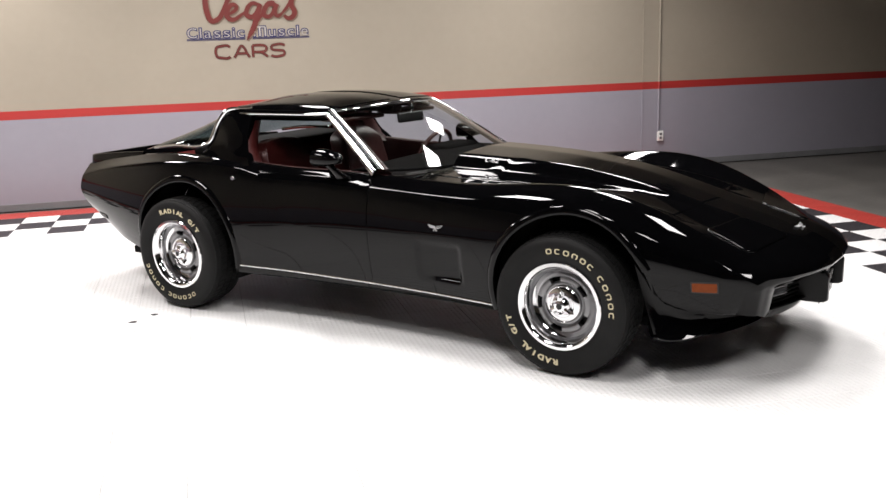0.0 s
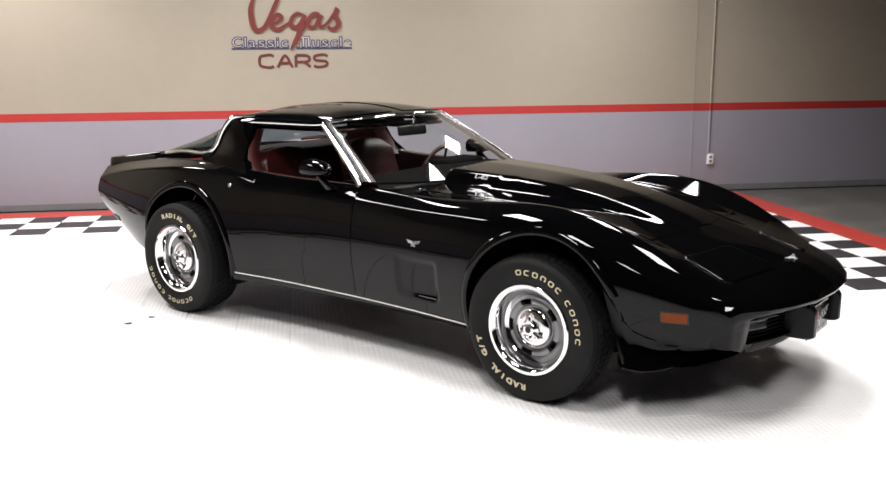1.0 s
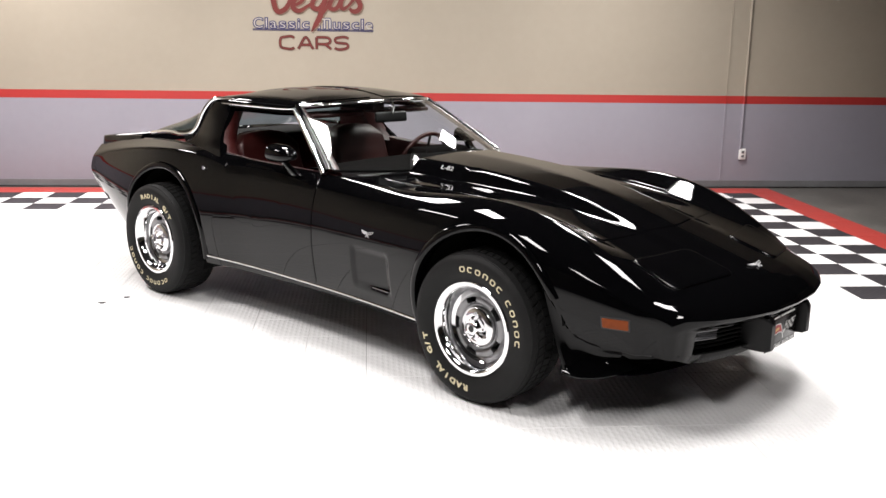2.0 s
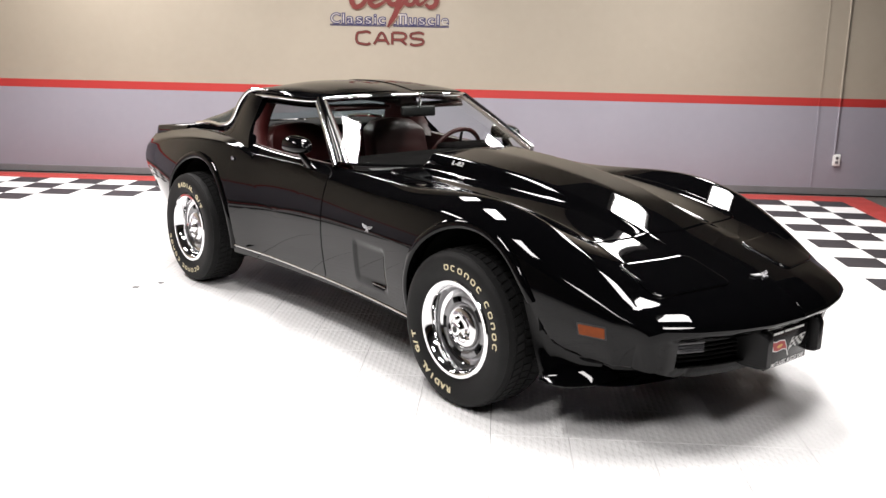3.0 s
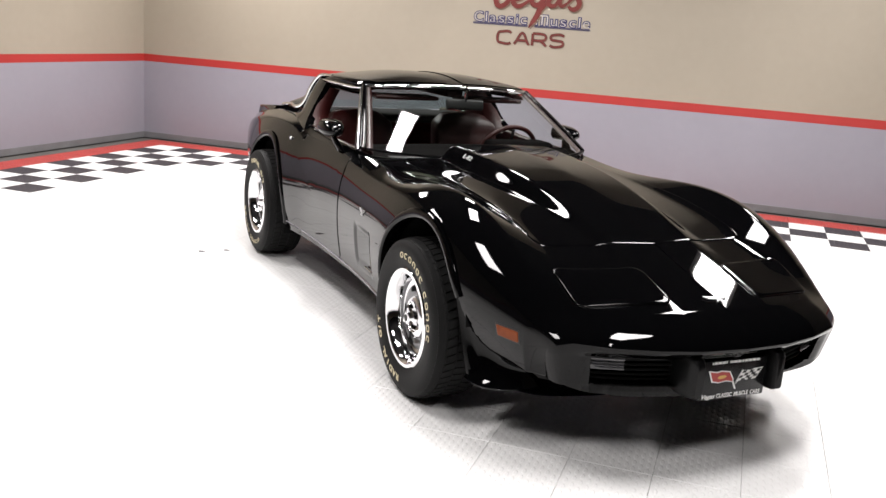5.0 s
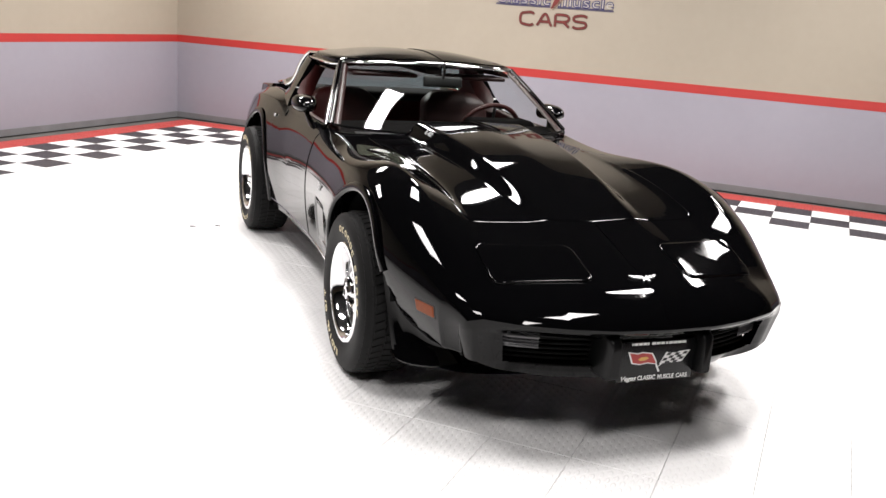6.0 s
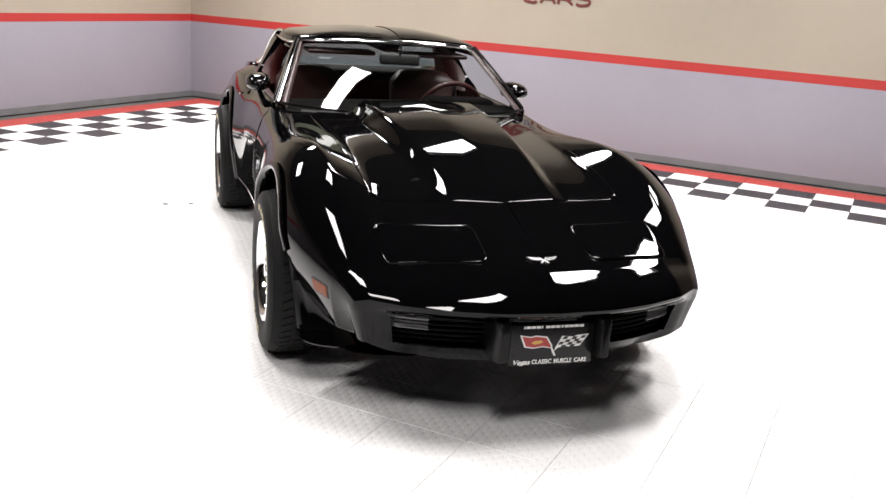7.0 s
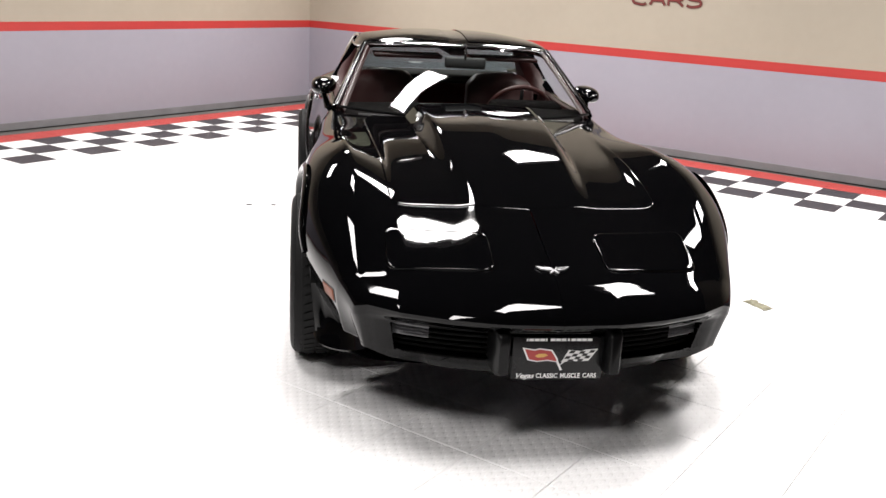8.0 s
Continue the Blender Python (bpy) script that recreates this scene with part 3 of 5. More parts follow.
PROUD = ([0.26, 0.30, 0.34, 0.38, 0.42, 0.452, 0.475, 0.490, 0.503], [-0.17, -0.135, -0.105, -0.092, -0.084, -0.066, -0.020, -0.004, 0.0])


def fascia_point(y, z):
    """The bumper's face: x at a half width and height."""
    return np.interp(y, EDGE[:100, 1], EDGE[:100, 0]) + np.interp(z, *PROUD)


ROUND = EDGE[:, :2].copy()
for _ in range(60):
    ROUND[1:-1] = (ROUND[:-2] + 2 * ROUND[1:-1] + ROUND[2:]) / 4
tangent = np.gradient(ROUND, axis=0)
tangent /= np.linalg.norm(tangent, axis=1)[:, None]
tangent[:4] = (0, 1)
col = skin(np.full(60, XS[-1]), np.linspace(VK[6], VK[8], 60))[::-1]
b = bmesh.new()
for sd in (1, -1):
    Z = np.linspace(0, 1, 46)
    P = np.zeros((110, 46, 3))
    for i, (x, y, zt) in enumerate(EDGE):
        zb = 0.27 + 0.065 * min(1, max(0, (y - 0.42) / 0.2)) ** 2
        zz = zb + (zt - zb) * Z
        inboard = min(1, max(0, (0.64 - y) / 0.17))
        d = np.interp(zz, *PROUD) * inboard ** 2 * (3 - 2 * inboard) - 0.28 * np.maximum(0, zt - 0.03 - zz) * (1 - inboard)
        soft = np.clip((zt - 0.006 - zz) / 0.05, 0, 1)
        P[i] = np.stack([x + (ROUND[i, 0] - x) * soft + tangent[i, 1] * d, y + (ROUND[i, 1] - y) * soft - tangent[i, 0] * d, zz], 1)
        t = max(0, (i - 84) / 25) ** 2 * (3 - 2 * max(0, (i - 84) / 25))
        side_edge = np.stack([np.interp(zz, col[:, 2], col[:, 0]), np.interp(zz, col[:, 2], col[:, 1]), zz], 1)
        P[i] = P[i] * (1 - t) + side_edge * t
    # the grille's opening, its edges laid on the sheet's lines
    i0, i1 = np.argmin(np.abs(P[:, 30, 1] - 0.215)), np.argmin(np.abs(P[:, 30, 1] - 0.528))
    for i in range(110):
        for zz in (0.340, 0.446):
            P[i, np.argmin(np.abs(P[i, :, 2] - zz)), 2] = zz
    vs = {}
    for i in range(109):
        for j in range(45):
            c = [(i, j), (i + 1, j), (i + 1, j + 1), (i, j + 1)]
            if not (i0 <= i < i1 and all(0.3395 < P[a][2] < 0.4465 for a in c)):
                q = []
                for a in c:
                    if a not in vs:
                        vs[a] = b.verts.new(P[a] * np.array([1, sd, 1]))
                    q.append(vs[a])
                b.faces.new(q if sd > 0 else q[::-1])
bmesh.ops.remove_doubles(b, verts=[v for v in b.verts if abs(v.co.y) < 1e-5], dist=1e-5)
border = [e for e in b.edges if e.is_boundary and all(0.2 < abs(v.co.y) < 0.63 and 0.335 < v.co.z < 0.465 for v in e.verts)]
ex = bmesh.ops.extrude_edge_only(b, edges=border)
for v in ex["geom"]:
    if isinstance(v, bmesh.types.BMVert):
        v.co.x -= 0.055
part("front_bumper", b, PAINT, car, "black body-coloured bumper", sharp=50)
for sd in (-1, 1):
    bm = bmesh.new()
    box(bm, (0.68, min(sd * 0.18, sd * 0.56), 0.325), (0.72, max(sd * 0.18, sd * 0.56), 0.46))
    # unseen tray, added to keep the floor's light out of the opening
    grid(bm, [[(0.69, sd * y, 0.336), (fascia_point(y, 0.40) - 0.012, sd * y, 0.336)] for y in np.linspace(0.17, 0.56, 12)])
    g = part("grille", bm, MATT_BLACK, car, "black slatted grille", smooth=False)
    for k in range(6):
        z = 0.352 + k * 0.018
        P = []
        for y in np.linspace(0.19, 0.52, 10):
            x = fascia_point(y, 0.40) - 0.045
            P.append([(x - .02, sd * y, z + .006), (x, sd * y, z + .005), (x + .003, sd * y, z), (x, sd * y, z - .004), (x - .02, sd * y, z - .006)])
        b = bmesh.new()
        grid(b, P, flip=sd > 0)
        bmesh.ops.recalc_face_normals(b, faces=b.faces)
        part("slat", b, MATT_BLACK, g)
    # parking lamp with its ribbed clear lens
    P = []
    for y in np.linspace(0.408, 0.522, 8):
        row = []
        for z, o in [(0.450, -.02), (0.449, .0), (.443, .003), (.4375, -.003), (.432, .003), (.4265, -.003), (.421, .003), (.4155, -.003), (.410, .002), (.406, 0), (.404, -.02)]:
            row.append((fascia_point(y, 0.42) - 0.006 + o, sd * y, z - 0.008))
        P.append(row)
    b = bmesh.new()
    grid(b, P, flip=sd < 0)
    bmesh.ops.recalc_face_normals(b, faces=b.faces)
    part("parking_lamp", b, CLEAR_LENS, car, "ribbed clear parking lamp", sharp=80)
    # amber side lamp on the front wing
    quad = [(0.588, 0.487), (0.688, 0.487), (0.688, 0.447), (0.588, 0.447)]
    fr = panel("side_marker_frame", [(0.582, 0.493), (0.694, 0.493), (0.694, 0.441), (0.582, 0.441)], [0, 2], 0.004, sd, off=0.0015, material=DARK_PLASTIC, vmin=0.8, edge=0.003)
    panel("side_marker_lens", quad, [0, 2], 0.005, sd, off=0.004, material=AMBER, vmin=0.8, edge=0.004, parent=car, label="amber side lamp")
    # bumper guard with a chamfered face
    b = bmesh.new()
    rows_ = []
    for x, w0, w1, z0, z1 in ((0.90, 0.022, 0.034, -0.066, 0.052), (0.95, 0.022, 0.033, -0.070, 0.076), (1.005, 0.021, 0.030, -0.070, 0.084), (1.030, 0.020, 0.026, -0.067, 0.076), (1.044, 0.014, 0.018, -0.060, 0.060)):
        ring = rounded([(-w0 * sd, z0), (w1 * sd, z0), (w1 * sd, z1), (-w0 * sd, z1)], 0.012, 5)
        rows_.append([(x, p[0], p[1]) for p in ring])
    vs = grid(b, rows_, close_v=True)
    b.faces.new(vs[-1])
    bmesh.ops.recalc_face_normals(b, faces=b.faces)
    gd = part("bumper_guard", b, BLACK_RUBBER, car, "black rubber bumper guard", sharp=50)
    gd.location = (0, sd * 0.180, 0.383)


# show plate: plate coordinates w (towards the car's right seen from ahead: left to right), h
plate = part("number_plate", boxed((1.024, -0.152, 0.312), (1.030, 0.152, 0.462), 0.004), PLATE_BLACK, car, "black show plate with crossed flags")
plate.matrix_basis = Matrix.Translation((1.004, 0.004, 0.366)) @ Matrix.Rotation(radians(2), 4, "Y") @ Matrix.Translation((-1.03, 0, -0.387))


def on_plate(name, polys, material, lift=0.0015, wide=1.0):
    b = bmesh.new()
    for pts in polys:
        b.faces.new([b.verts.new((1.030 + lift, p[0] * wide, p[1])) for p in pts])
    bmesh.ops.recalc_face_normals(b, faces=b.faces)
    for f in b.faces:
        if f.normal.x < 0:
            f.normal_flip()
    return part(name, b, material, plate, smooth=False)


def bars(x0, x1, z, h, widths):
    out, x, tot = [], x0, sum(widths)
    k = (x1 - x0) / tot
    for i, w in enumerate(widths):
        if i % 2 == 0:
            out.append([(x, z), (x + w * k, z), (x + w * k, z + h), (x, z + h)])
        x += w * k
    return out


for bar in bars(-0.108, 0.108, 0.447, 0.009, [1, .5, 3, .4, 3, .4, 3, .5, 1, 2, 3, .4, 3, .4, 3, .8, 1.5, .8, 3, .4, 3, .4, 3, .4, 3]):
    on_plate("writing_bar", [bar], WHITE_PAINT)
for words, w0, w1, slant in (("Vegas", -0.140, -0.076, 0.35), ("CLASSIC", -0.068, 0.004, 0.0), ("MUSCLE", 0.013, 0.079, 0.0), ("CARS", 0.088, 0.134, 0.0)):
    b = text_bm(words, 0.024 if slant else 0.0225, 0.0, "LEFT", 1.0, 0.0007)
    lo, hi = min(v.co.x for v in b.verts), max(v.co.x for v in b.verts)
    for v in b.verts:
        v.co = Vector((1.0315, w0 + (v.co.x - lo) * (w1 - w0) / (hi - lo) + slant * v.co.y, 0.3175 + v.co.y))
    part("plate_word", b, WHITE_PAINT, plate, smooth=False)
flag = [(-0.105, 0.425), (-0.070, 0.418), (-0.055, 0.422), (-0.018, 0.416), (0.0, 0.385), (0.002, 0.372), (-0.030, 0.378), (-0.060, 0.374), (-0.088, 0.380)]
on_plate("flag_border", [flag, [(0.0, 0.355), (-0.008, 0.345), (0.020, 0.380), (0.026, 0.378)], [(-0.006, 0.378), (0.002, 0.374), (0.016, 0.345), (0.009, 0.344)],
                         [(0.030, 0.416), (0.066, 0.412), (0.078, 0.417), (0.115, 0.420), (0.090, 0.378), (0.058, 0.374), (0.045, 0.378), (0.010, 0.372)]], WHITE_PAINT, 0.001, 1.14)
on_plate("red_flag", [[(-0.098, 0.420), (-0.070, 0.414), (-0.055, 0.418), (-0.021, 0.412), (-0.004, 0.382), (-0.004, 0.376), (-0.030, 0.382), (-0.060, 0.378), (-0.084, 0.384)]], RED_PAINT, 0.002, 1.14)
on_plate("flag_mark", [[(-0.068, 0.396), (-0.058, 0.403), (-0.038, 0.404), (-0.030, 0.398), (-0.042, 0.391), (-0.060, 0.390)]], GOLD_PAINT, 0.003, 1.14)
sq = []
for i in range(5):
    for j in range(4):
        if (i + j) % 2 == 0:
            a, c = 0.036 + i * 0.0145 - j * 0.0062, 0.414 - j * 0.0098 - 0.002 * math.sin(i)
            sq.append([(a, c), (a + .0145, c), (a + .0083, c - .0098), (a - .0062, c - .0098)])
for q in sq:
    on_plate("flag_square", [q], DARK_PLASTIC, 0.002, 1.14)

# air dam below the nose
b = bmesh.new()
plan = smooth_path([(0.52, 0.655), (0.60, 0.61), (0.67, 0.56), (0.735, 0.485), (0.80, 0.365), (0.84, 0.2), (0.85, 0.0)], 60)
P = []
for i, (x, y) in enumerate(plan):
    t = i / 59
    top = np.interp(t, [0, 0.2, 0.4, 1], [0.36, 0.35, 0.34, 0.31])
    bot = np.interp(t, [0, 0.2, 0.4, 0.6, 1], [0.222, 0.235, 0.258, 0.278, 0.287])
    fl = np.interp(t, [0, 0.2, 0.5, 1], [0.045, 0.04, 0.02, 0.005])
    nx, ny = (plan[min(i + 1, 59)] - plan[max(i - 1, 0)])[::-1] * np.array([1, -1])
    n = np.abs(np.array([nx, ny])) / math.hypot(nx, ny)
    row = [(x + n[0] * fl * q ** 5, y + n[1] * fl * q ** 5, top + (bot - top) * q) for q in np.linspace(0, 1, 14)]
    row.append((row[-1][0] - 0.010, row[-1][1] - 0.010, bot - 0.006))
    row.append((x - 0.03, y - 0.03, bot + 0.02))
    P.append(row)
P = np.array(P)
for sd in (1, -1):
    grid(b, P * np.array([1, sd, 1]), flip=sd < 0)
bmesh.ops.remove_doubles(b, verts=b.verts, dist=1e-4)
bmesh.ops.recalc_face_normals(b, faces=b.faces)
part("air_dam", b, PAINT, car, "black front air dam", sharp=50)

# hollow flares ahead of the front wheels, from the arch's end down to a lip
UP = smooth_path([(0.352, 0.806, 0.560), (0.392, 0.782, 0.492), (0.435, 0.748, 0.420), (0.480, 0.712, 0.368), (0.545, 0.672, 0.338), (0.620, 0.630, 0.326)], 26)
LOW = smooth_path([(0.432, 0.770, 0.240), (0.476, 0.742, 0.244), (0.520, 0.700, 0.256), (0.565, 0.655, 0.275), (0.610, 0.620, 0.300)], 26)
LIP = smooth_path([(0.434, 0.778, 0.228), (0.495, 0.763, 0.221), (0.565, 0.705, 0.222), (0.630, 0.640, 0.240), (0.680, 0.600, 0.268)], 26)
for sd in (1, -1):
    P = []
    for i in range(26):
        row = [UP[i] + np.array([-0.03, -0.09, 0.10]), UP[i] + np.array([-0.008, -0.025, 0.012])]
        for q in np.linspace(0, 1, 16):
            p = UP[i] + (LOW[i] - UP[i]) * q
            hollow_by = 0.018 * math.sin(math.pi * q ** 1.5) * (1 - i / 25) ** 0.5 * min(1, i / 5)
            row.append(p - np.array([0.35, 0.9, 0.0]) * hollow_by)
        row += [LOW[i] + (LIP[i] - LOW[i]) * 0.5 + np.array([0, 0, 0.004]), LIP[i], LIP[i] + np.array([-0.004, -0.006, -0.008]), LIP[i] + np.array([-0.04, -0.05, 0.004]), LIP[i] + np.array([-0.07, -0.12, 0.06])]
        P.append(row)
    P.insert(0, [p + np.array([-0.006, -0.045, 0.0]) for p in P[0]])
    b = bmesh.new()
    grid(b, np.array(P) * np.array([1, sd, 1]), flip=sd > 0)
    bmesh.ops.recalc_face_normals(b, faces=b.faces)
    part("wheel_flare", b, PAINT, car, "black hollow flare ahead of the wheel", sharp=55)

# dark cowl between the bonnet and the glass
b = bmesh.new()
grid(b, [[(screen_x(y) + dx, y, z - 0.012 * (y / 0.6) ** 2) for dx, z in ((-0.01, 0.864), (0.012, 0.859), (0.035, 0.857), (0.062, 0.860), (0.066, 0.835))] for y in np.linspace(-0.56, 0.56, 41)])
bmesh.ops.recalc_face_normals(b, faces=b.faces)
part("cowl", b, DARK_PLASTIC, car, "black cowl panel below the windscreen")

# wheel-arch lips, liners
for cx, cz, r in ARCHES:
    for sd in (1, -1):
        ang = np.linspace(radians(24 if cx > -1 else -14), radians(197), 70)
        pts = np.stack([cx + (r + 0.004) * np.cos(ang), cz + (r + 0.004) * np.sin(ang)], 1)
        pts[:, 1] = np.maximum(pts[:, 1], 0.262)
        u, v = find(pts, [0, 2], 0.75)
        ys = skin(u, v)[:, 1]
        P = []
        for a, y in zip(ang, ys):
            row = []
            for dr, dy in ((0.004, -0.07), (-0.004, -0.05), (-0.007, 0.004), (-0.003, 0.010), (0.006, 0.0125), (0.018, 0.0105), (0.028, 0.005), (0.034, -0.003)):
                row.append((cx + (r + dr) * math.cos(a), sd * (y + dy), max(cz + (r + dr) * math.sin(a), 0.255)))
            P.append(row)
        b = bmesh.new()
        grid(b, P)
        bmesh.ops.recalc_face_normals(b, faces=b.faces)
        part("arch_lip", b, PAINT, car, sharp=70)
        b = bmesh.new()
        first = radians(8 if cx > -1 else -25)
        P = [[(cx + (r + 0.012) * math.cos(a), sd * y, cz + (r + 0.012) * math.sin(a)) for y in (0.79, 0.62, 0.50)] for a in np.linspace(first, radians(205), 40)]
        grid(b, P)
        b.faces.new([b.verts.new((cx + (r + 0.012) * math.cos(a), sd * 0.50, cz + (r + 0.012) * math.sin(a))) for a in np.linspace(radians(-25), radians(205), 24)])
        part("wheel_liner", b, MATT_BLACK, car)

# sills: bright strip and dark panel under the doors
for sd in (1, -1):
    xs = np.linspace(-2.06, -0.36, 30)
    u, v = find(np.stack([xs, np.full(30, 0.268)], 1), [0, 2], 1.0)
    ys = skin(u, v)[:, 1]
    b = bmesh.new()
    tube(b, [(x, sd * (y + 0.004), np.interp(x, [-2.06, -0.36], [0.297, 0.281])) for x, y in zip(xs, ys)], 0.006, 8)
    part("sill_strip", b, CHROME, car, "thin chrome sill strip")
    b = bmesh.new()
    P = [[(x, sd * (y + 0.002), 0.278), (x, sd * (y - 0.010), 0.256), (x, sd * (y - 0.05), 0.236), (x, sd * (y - 0.12), 0.212), (x, sd * 0.5, 0.19)] for x, y in zip(xs, ys)]
    grid(b, P, flip=sd < 0)
    bmesh.ops.recalc_face_normals(b, faces=b.faces)
    part("sill_panel", b, MATT_BLACK, car)
# plain plate for the underside, added to block light from below
part("underbody", boxed((-3.3, -0.52, 0.19), (0.60, 0.52, 0.24), 0.01), MATT_BLACK, car)

# tail panel, rear spoiler
b = bmesh.new()
sec = skin(np.full(50, XS[0]), np.linspace(0, VK[-1], 50))
P = np.array([sec + np.array([0, 0, 0]), sec * np.array([1, .97, 1]) + np.array([-0.010, 0, -0.003]), sec * np.array([1, .7, .9]) + np.array([-0.03, 0, 0.05]), sec * np.array([1, 0, 0.2]) + np.array([-0.03, 0, 0.48])])
for sd in (1, -1):
    grid(b, P * np.array([1, sd, 1]), flip=sd > 0)
bmesh.ops.remove_doubles(b, verts=b.verts, dist=1e-4)
bmesh.ops.recalc_face_normals(b, faces=b.faces)
part("rear_bumper", b, PAINT, car, sharp=50)
b = bmesh.new()
path = smooth_path([(-2.98, 0.625, 0.900), (-3.20, 0.622, 0.885), (-3.42, 0.610, 0.866), (-3.535, 0.585, 0.855), (-3.57, 0.50, 0.852), (-3.585, 0.25, 0.852), (-3.59, 0.0, 0.852)], 50)
P = []
for i, (x, y, z) in enumerate(path):
    t = i / 49
    base = np.interp(x, XS, LINE_Z[4]) - 0.012 if t < 0.45 else 0.79
    inn = np.array([0.0, -1.0]) if t < 0.40 else (np.array([1.0, 0.0]) if t > 0.62 else np.array([t - .40, -(0.62 - t)]) / math.hypot(t - .40, .62 - t))
    row = []
    for o, zz in ((-0.012, base - 0.03), (-0.010, base), (-0.003, z - 0.012), (0.0, z - 0.003), (0.006, z), (0.014, z - 0.003), (0.026, z - 0.02), (0.06, min(base, z - 0.03) - 0.004)):
        row.append((x + inn[0] * o, y + inn[1] * o, min(zz, z)))
    P.append(row)
P = np.array(P)
for sd in (1, -1):
    grid(b, P * np.array([1, sd, 1]), flip=sd < 0)
bmesh.ops.remove_doubles(b, verts=b.verts, dist=1e-4)
bmesh.ops.recalc_face_normals(b, faces=b.faces)
part("rear_spoiler", b, PAINT, car, "black ducktail rear spoiler", sharp=60)

# ---- roof, screens, pillars ----
RX = [-1.42, -1.60, -1.80, -2.00, -2.15, -2.28]
RY = [[0] * 6, [.25] * 6, [.415, .43, .43, .43, .42, .42], [.495, .525, .535, .53, .52, .505], [.515, .545, .558, .552, .545, .535]]
RZ = [[1.193, 1.220, 1.234, 1.232, 1.221, 1.200], [1.189, 1.215, 1.228, 1.226, 1.214, 1.193], [1.181, 1.195, 1.204, 1.202, 1.195, 1.182],
      [1.168, 1.166, 1.169, 1.168, 1.166, 1.163], [1.150, 1.142, 1.140, 1.138, 1.136, 1.135]]
RET = [0, -.028, -.078, -.112, -.118]
ROOF = np.array([[(RX[s] + (RET[k] if s == 0 else 0), RY[k][s], RZ[k][s]) for k in range(5)] for s in range(6)])
rb_u, rb_v = natural(RX[::-1], np.eye(6)[::-1]), natural([0, .25, .42, .53, .57], np.eye(5))


def roof_pts(U, V):
    return np.einsum("us,vk,skd->uvd", rb_u(U), rb_v(V), ROOF)


b = bmesh.new()
P = roof_pts(np.linspace(RX[0], RX[-1], 40), np.linspace(0, 0.57, 30))
for sd in (1, -1):
    grid(b, P * np.array([1, sd, 1]), flip=sd < 0)
    grid(b, (P - np.array([0, 0, 0.03])) * np.array([1, sd * 0.97, 1]), flip=sd > 0)
bmesh.ops.remove_doubles(b, verts=b.verts, dist=1e-4)
part("roof", b, PAINT, car, "black roof with two lift-out panels", sharp=60)
for sd in (1, -1):
    U, V = np.linspace(-1.455, -2.135, 30), np.linspace(0.055, 0.535, 24)
    P = roof_pts(U, V)
    P[..., 2] += 0.004
    rim = P.copy()
    b = bmesh.new()
    grid(b, P * np.array([1, sd, 1]), flip=sd > 0)
    bd = [e for e in b.edges if e.is_boundary]
    ex = bmesh.ops.extrude_edge_only(b, edges=bd)
    for v in ex["geom"]:
        if isinstance(v, bmesh.types.BMVert):
            v.co.z -= 0.008
    bmesh.ops.recalc_face_normals(b, faces=b.faces)
    part("roof_panel", b, PAINT, car, "black lift-out roof panel", sharp=50)

# windscreen between its foot on the scuttle and the roof's front edge
WY = np.linspace(-1, 1, 41)
foot = np.array([(screen_x(0.657 * abs(w)), 0.657 * w, 0.856 + 0.018 * w * w) for w in WY])
head = np.array([(-1.398 - 0.055 * w ** 2 - 0.075 * w ** 4, 0.503 * w, 1.181 - 0.018 * w * w) for w in WY])
P = []
for t in np.linspace(0, 1, 16):
    row = foot * (1 - t) + head * t
    bow = 0.027 * math.sin(t * math.pi) * (1 - 0.8 * WY[:, None] ** 2)
    row = row + bow * np.array([0.6, 0, 0.8])
    P.append(row)
P = np.array(P)
b = bmesh.new()
grid(b, P)
ws = part("windscreen", b, GLASS, car, "clear curved windscreen")
ws.visible_shadow = False


def strip(name, path, across, material, parent=None, label="", thick=0.008):
    """A flat moulding along a path; across gives its half width as a vector at each point."""
    b = bmesh.new()
    rows = []
    path, across = np.asarray(path, float), np.asarray(across, float)
    for i in range(len(path)):
        t = path[min(i + 1, len(path) - 1)] - path[max(i - 1, 0)]
        n = np.cross(t, across[i])
        n = n / np.linalg.norm(n) * thick
        w = across[i]
        rows.append([path[i] - w - n, path[i] - w, path[i] - w * .7 + n * .8, path[i] + n, path[i] + w * .7 + n * .8, path[i] + w, path[i] + w - n])
    grid(b, rows, close_v=True)
    bmesh.ops.recalc_face_normals(b, faces=b.faces)
    return part(name, b, material, parent or car, label, sharp=60)


for sd in (1, -1):
    k = 0 if sd < 0 else 40
    edge = P[:, k]
    wide = np.linspace(1.0, 0.62, 16)[:, None]
    out = np.array([-0.026, sd * 0.011, 0.0]) * wide
    pil = edge + np.array([-0.022, sd * 0.012, 0.003]) * wide
    strip("windscreen_pillar", pil, out, PAINT, label="black windscreen pillar", thick=0.014 * -sd)
    strip("inner_pillar", edge + np.array([-0.006, -sd * 0.006, -0.012]), out * np.array([1.5, 1.6, 1.0]), RED_PLASTIC, thick=0.012 * -sd)
    strip("pillar_trim", pil + out * 0.9 + np.array([0, sd * 0.006, -0.014]), np.array([-0.010, sd * 0.010, -0.016]) * wide, BRIGHT, label="bright strip along the windscreen pillar", thick=0.009 * -sd)
    part("pillar_bead", tube(bmesh.new(), pil - out * 0.6 + np.array([0.003, 0, 0.007]), 0.0035, 8), BRIGHT, car, "thin bright bead beside the glass")
strip("windscreen_seal", P[0] + np.array([0.004, 0, 0.003]), np.tile(np.array([0.010, 0, 0.002]), (41, 1)), BLACK_RUBBER, thick=0.006)
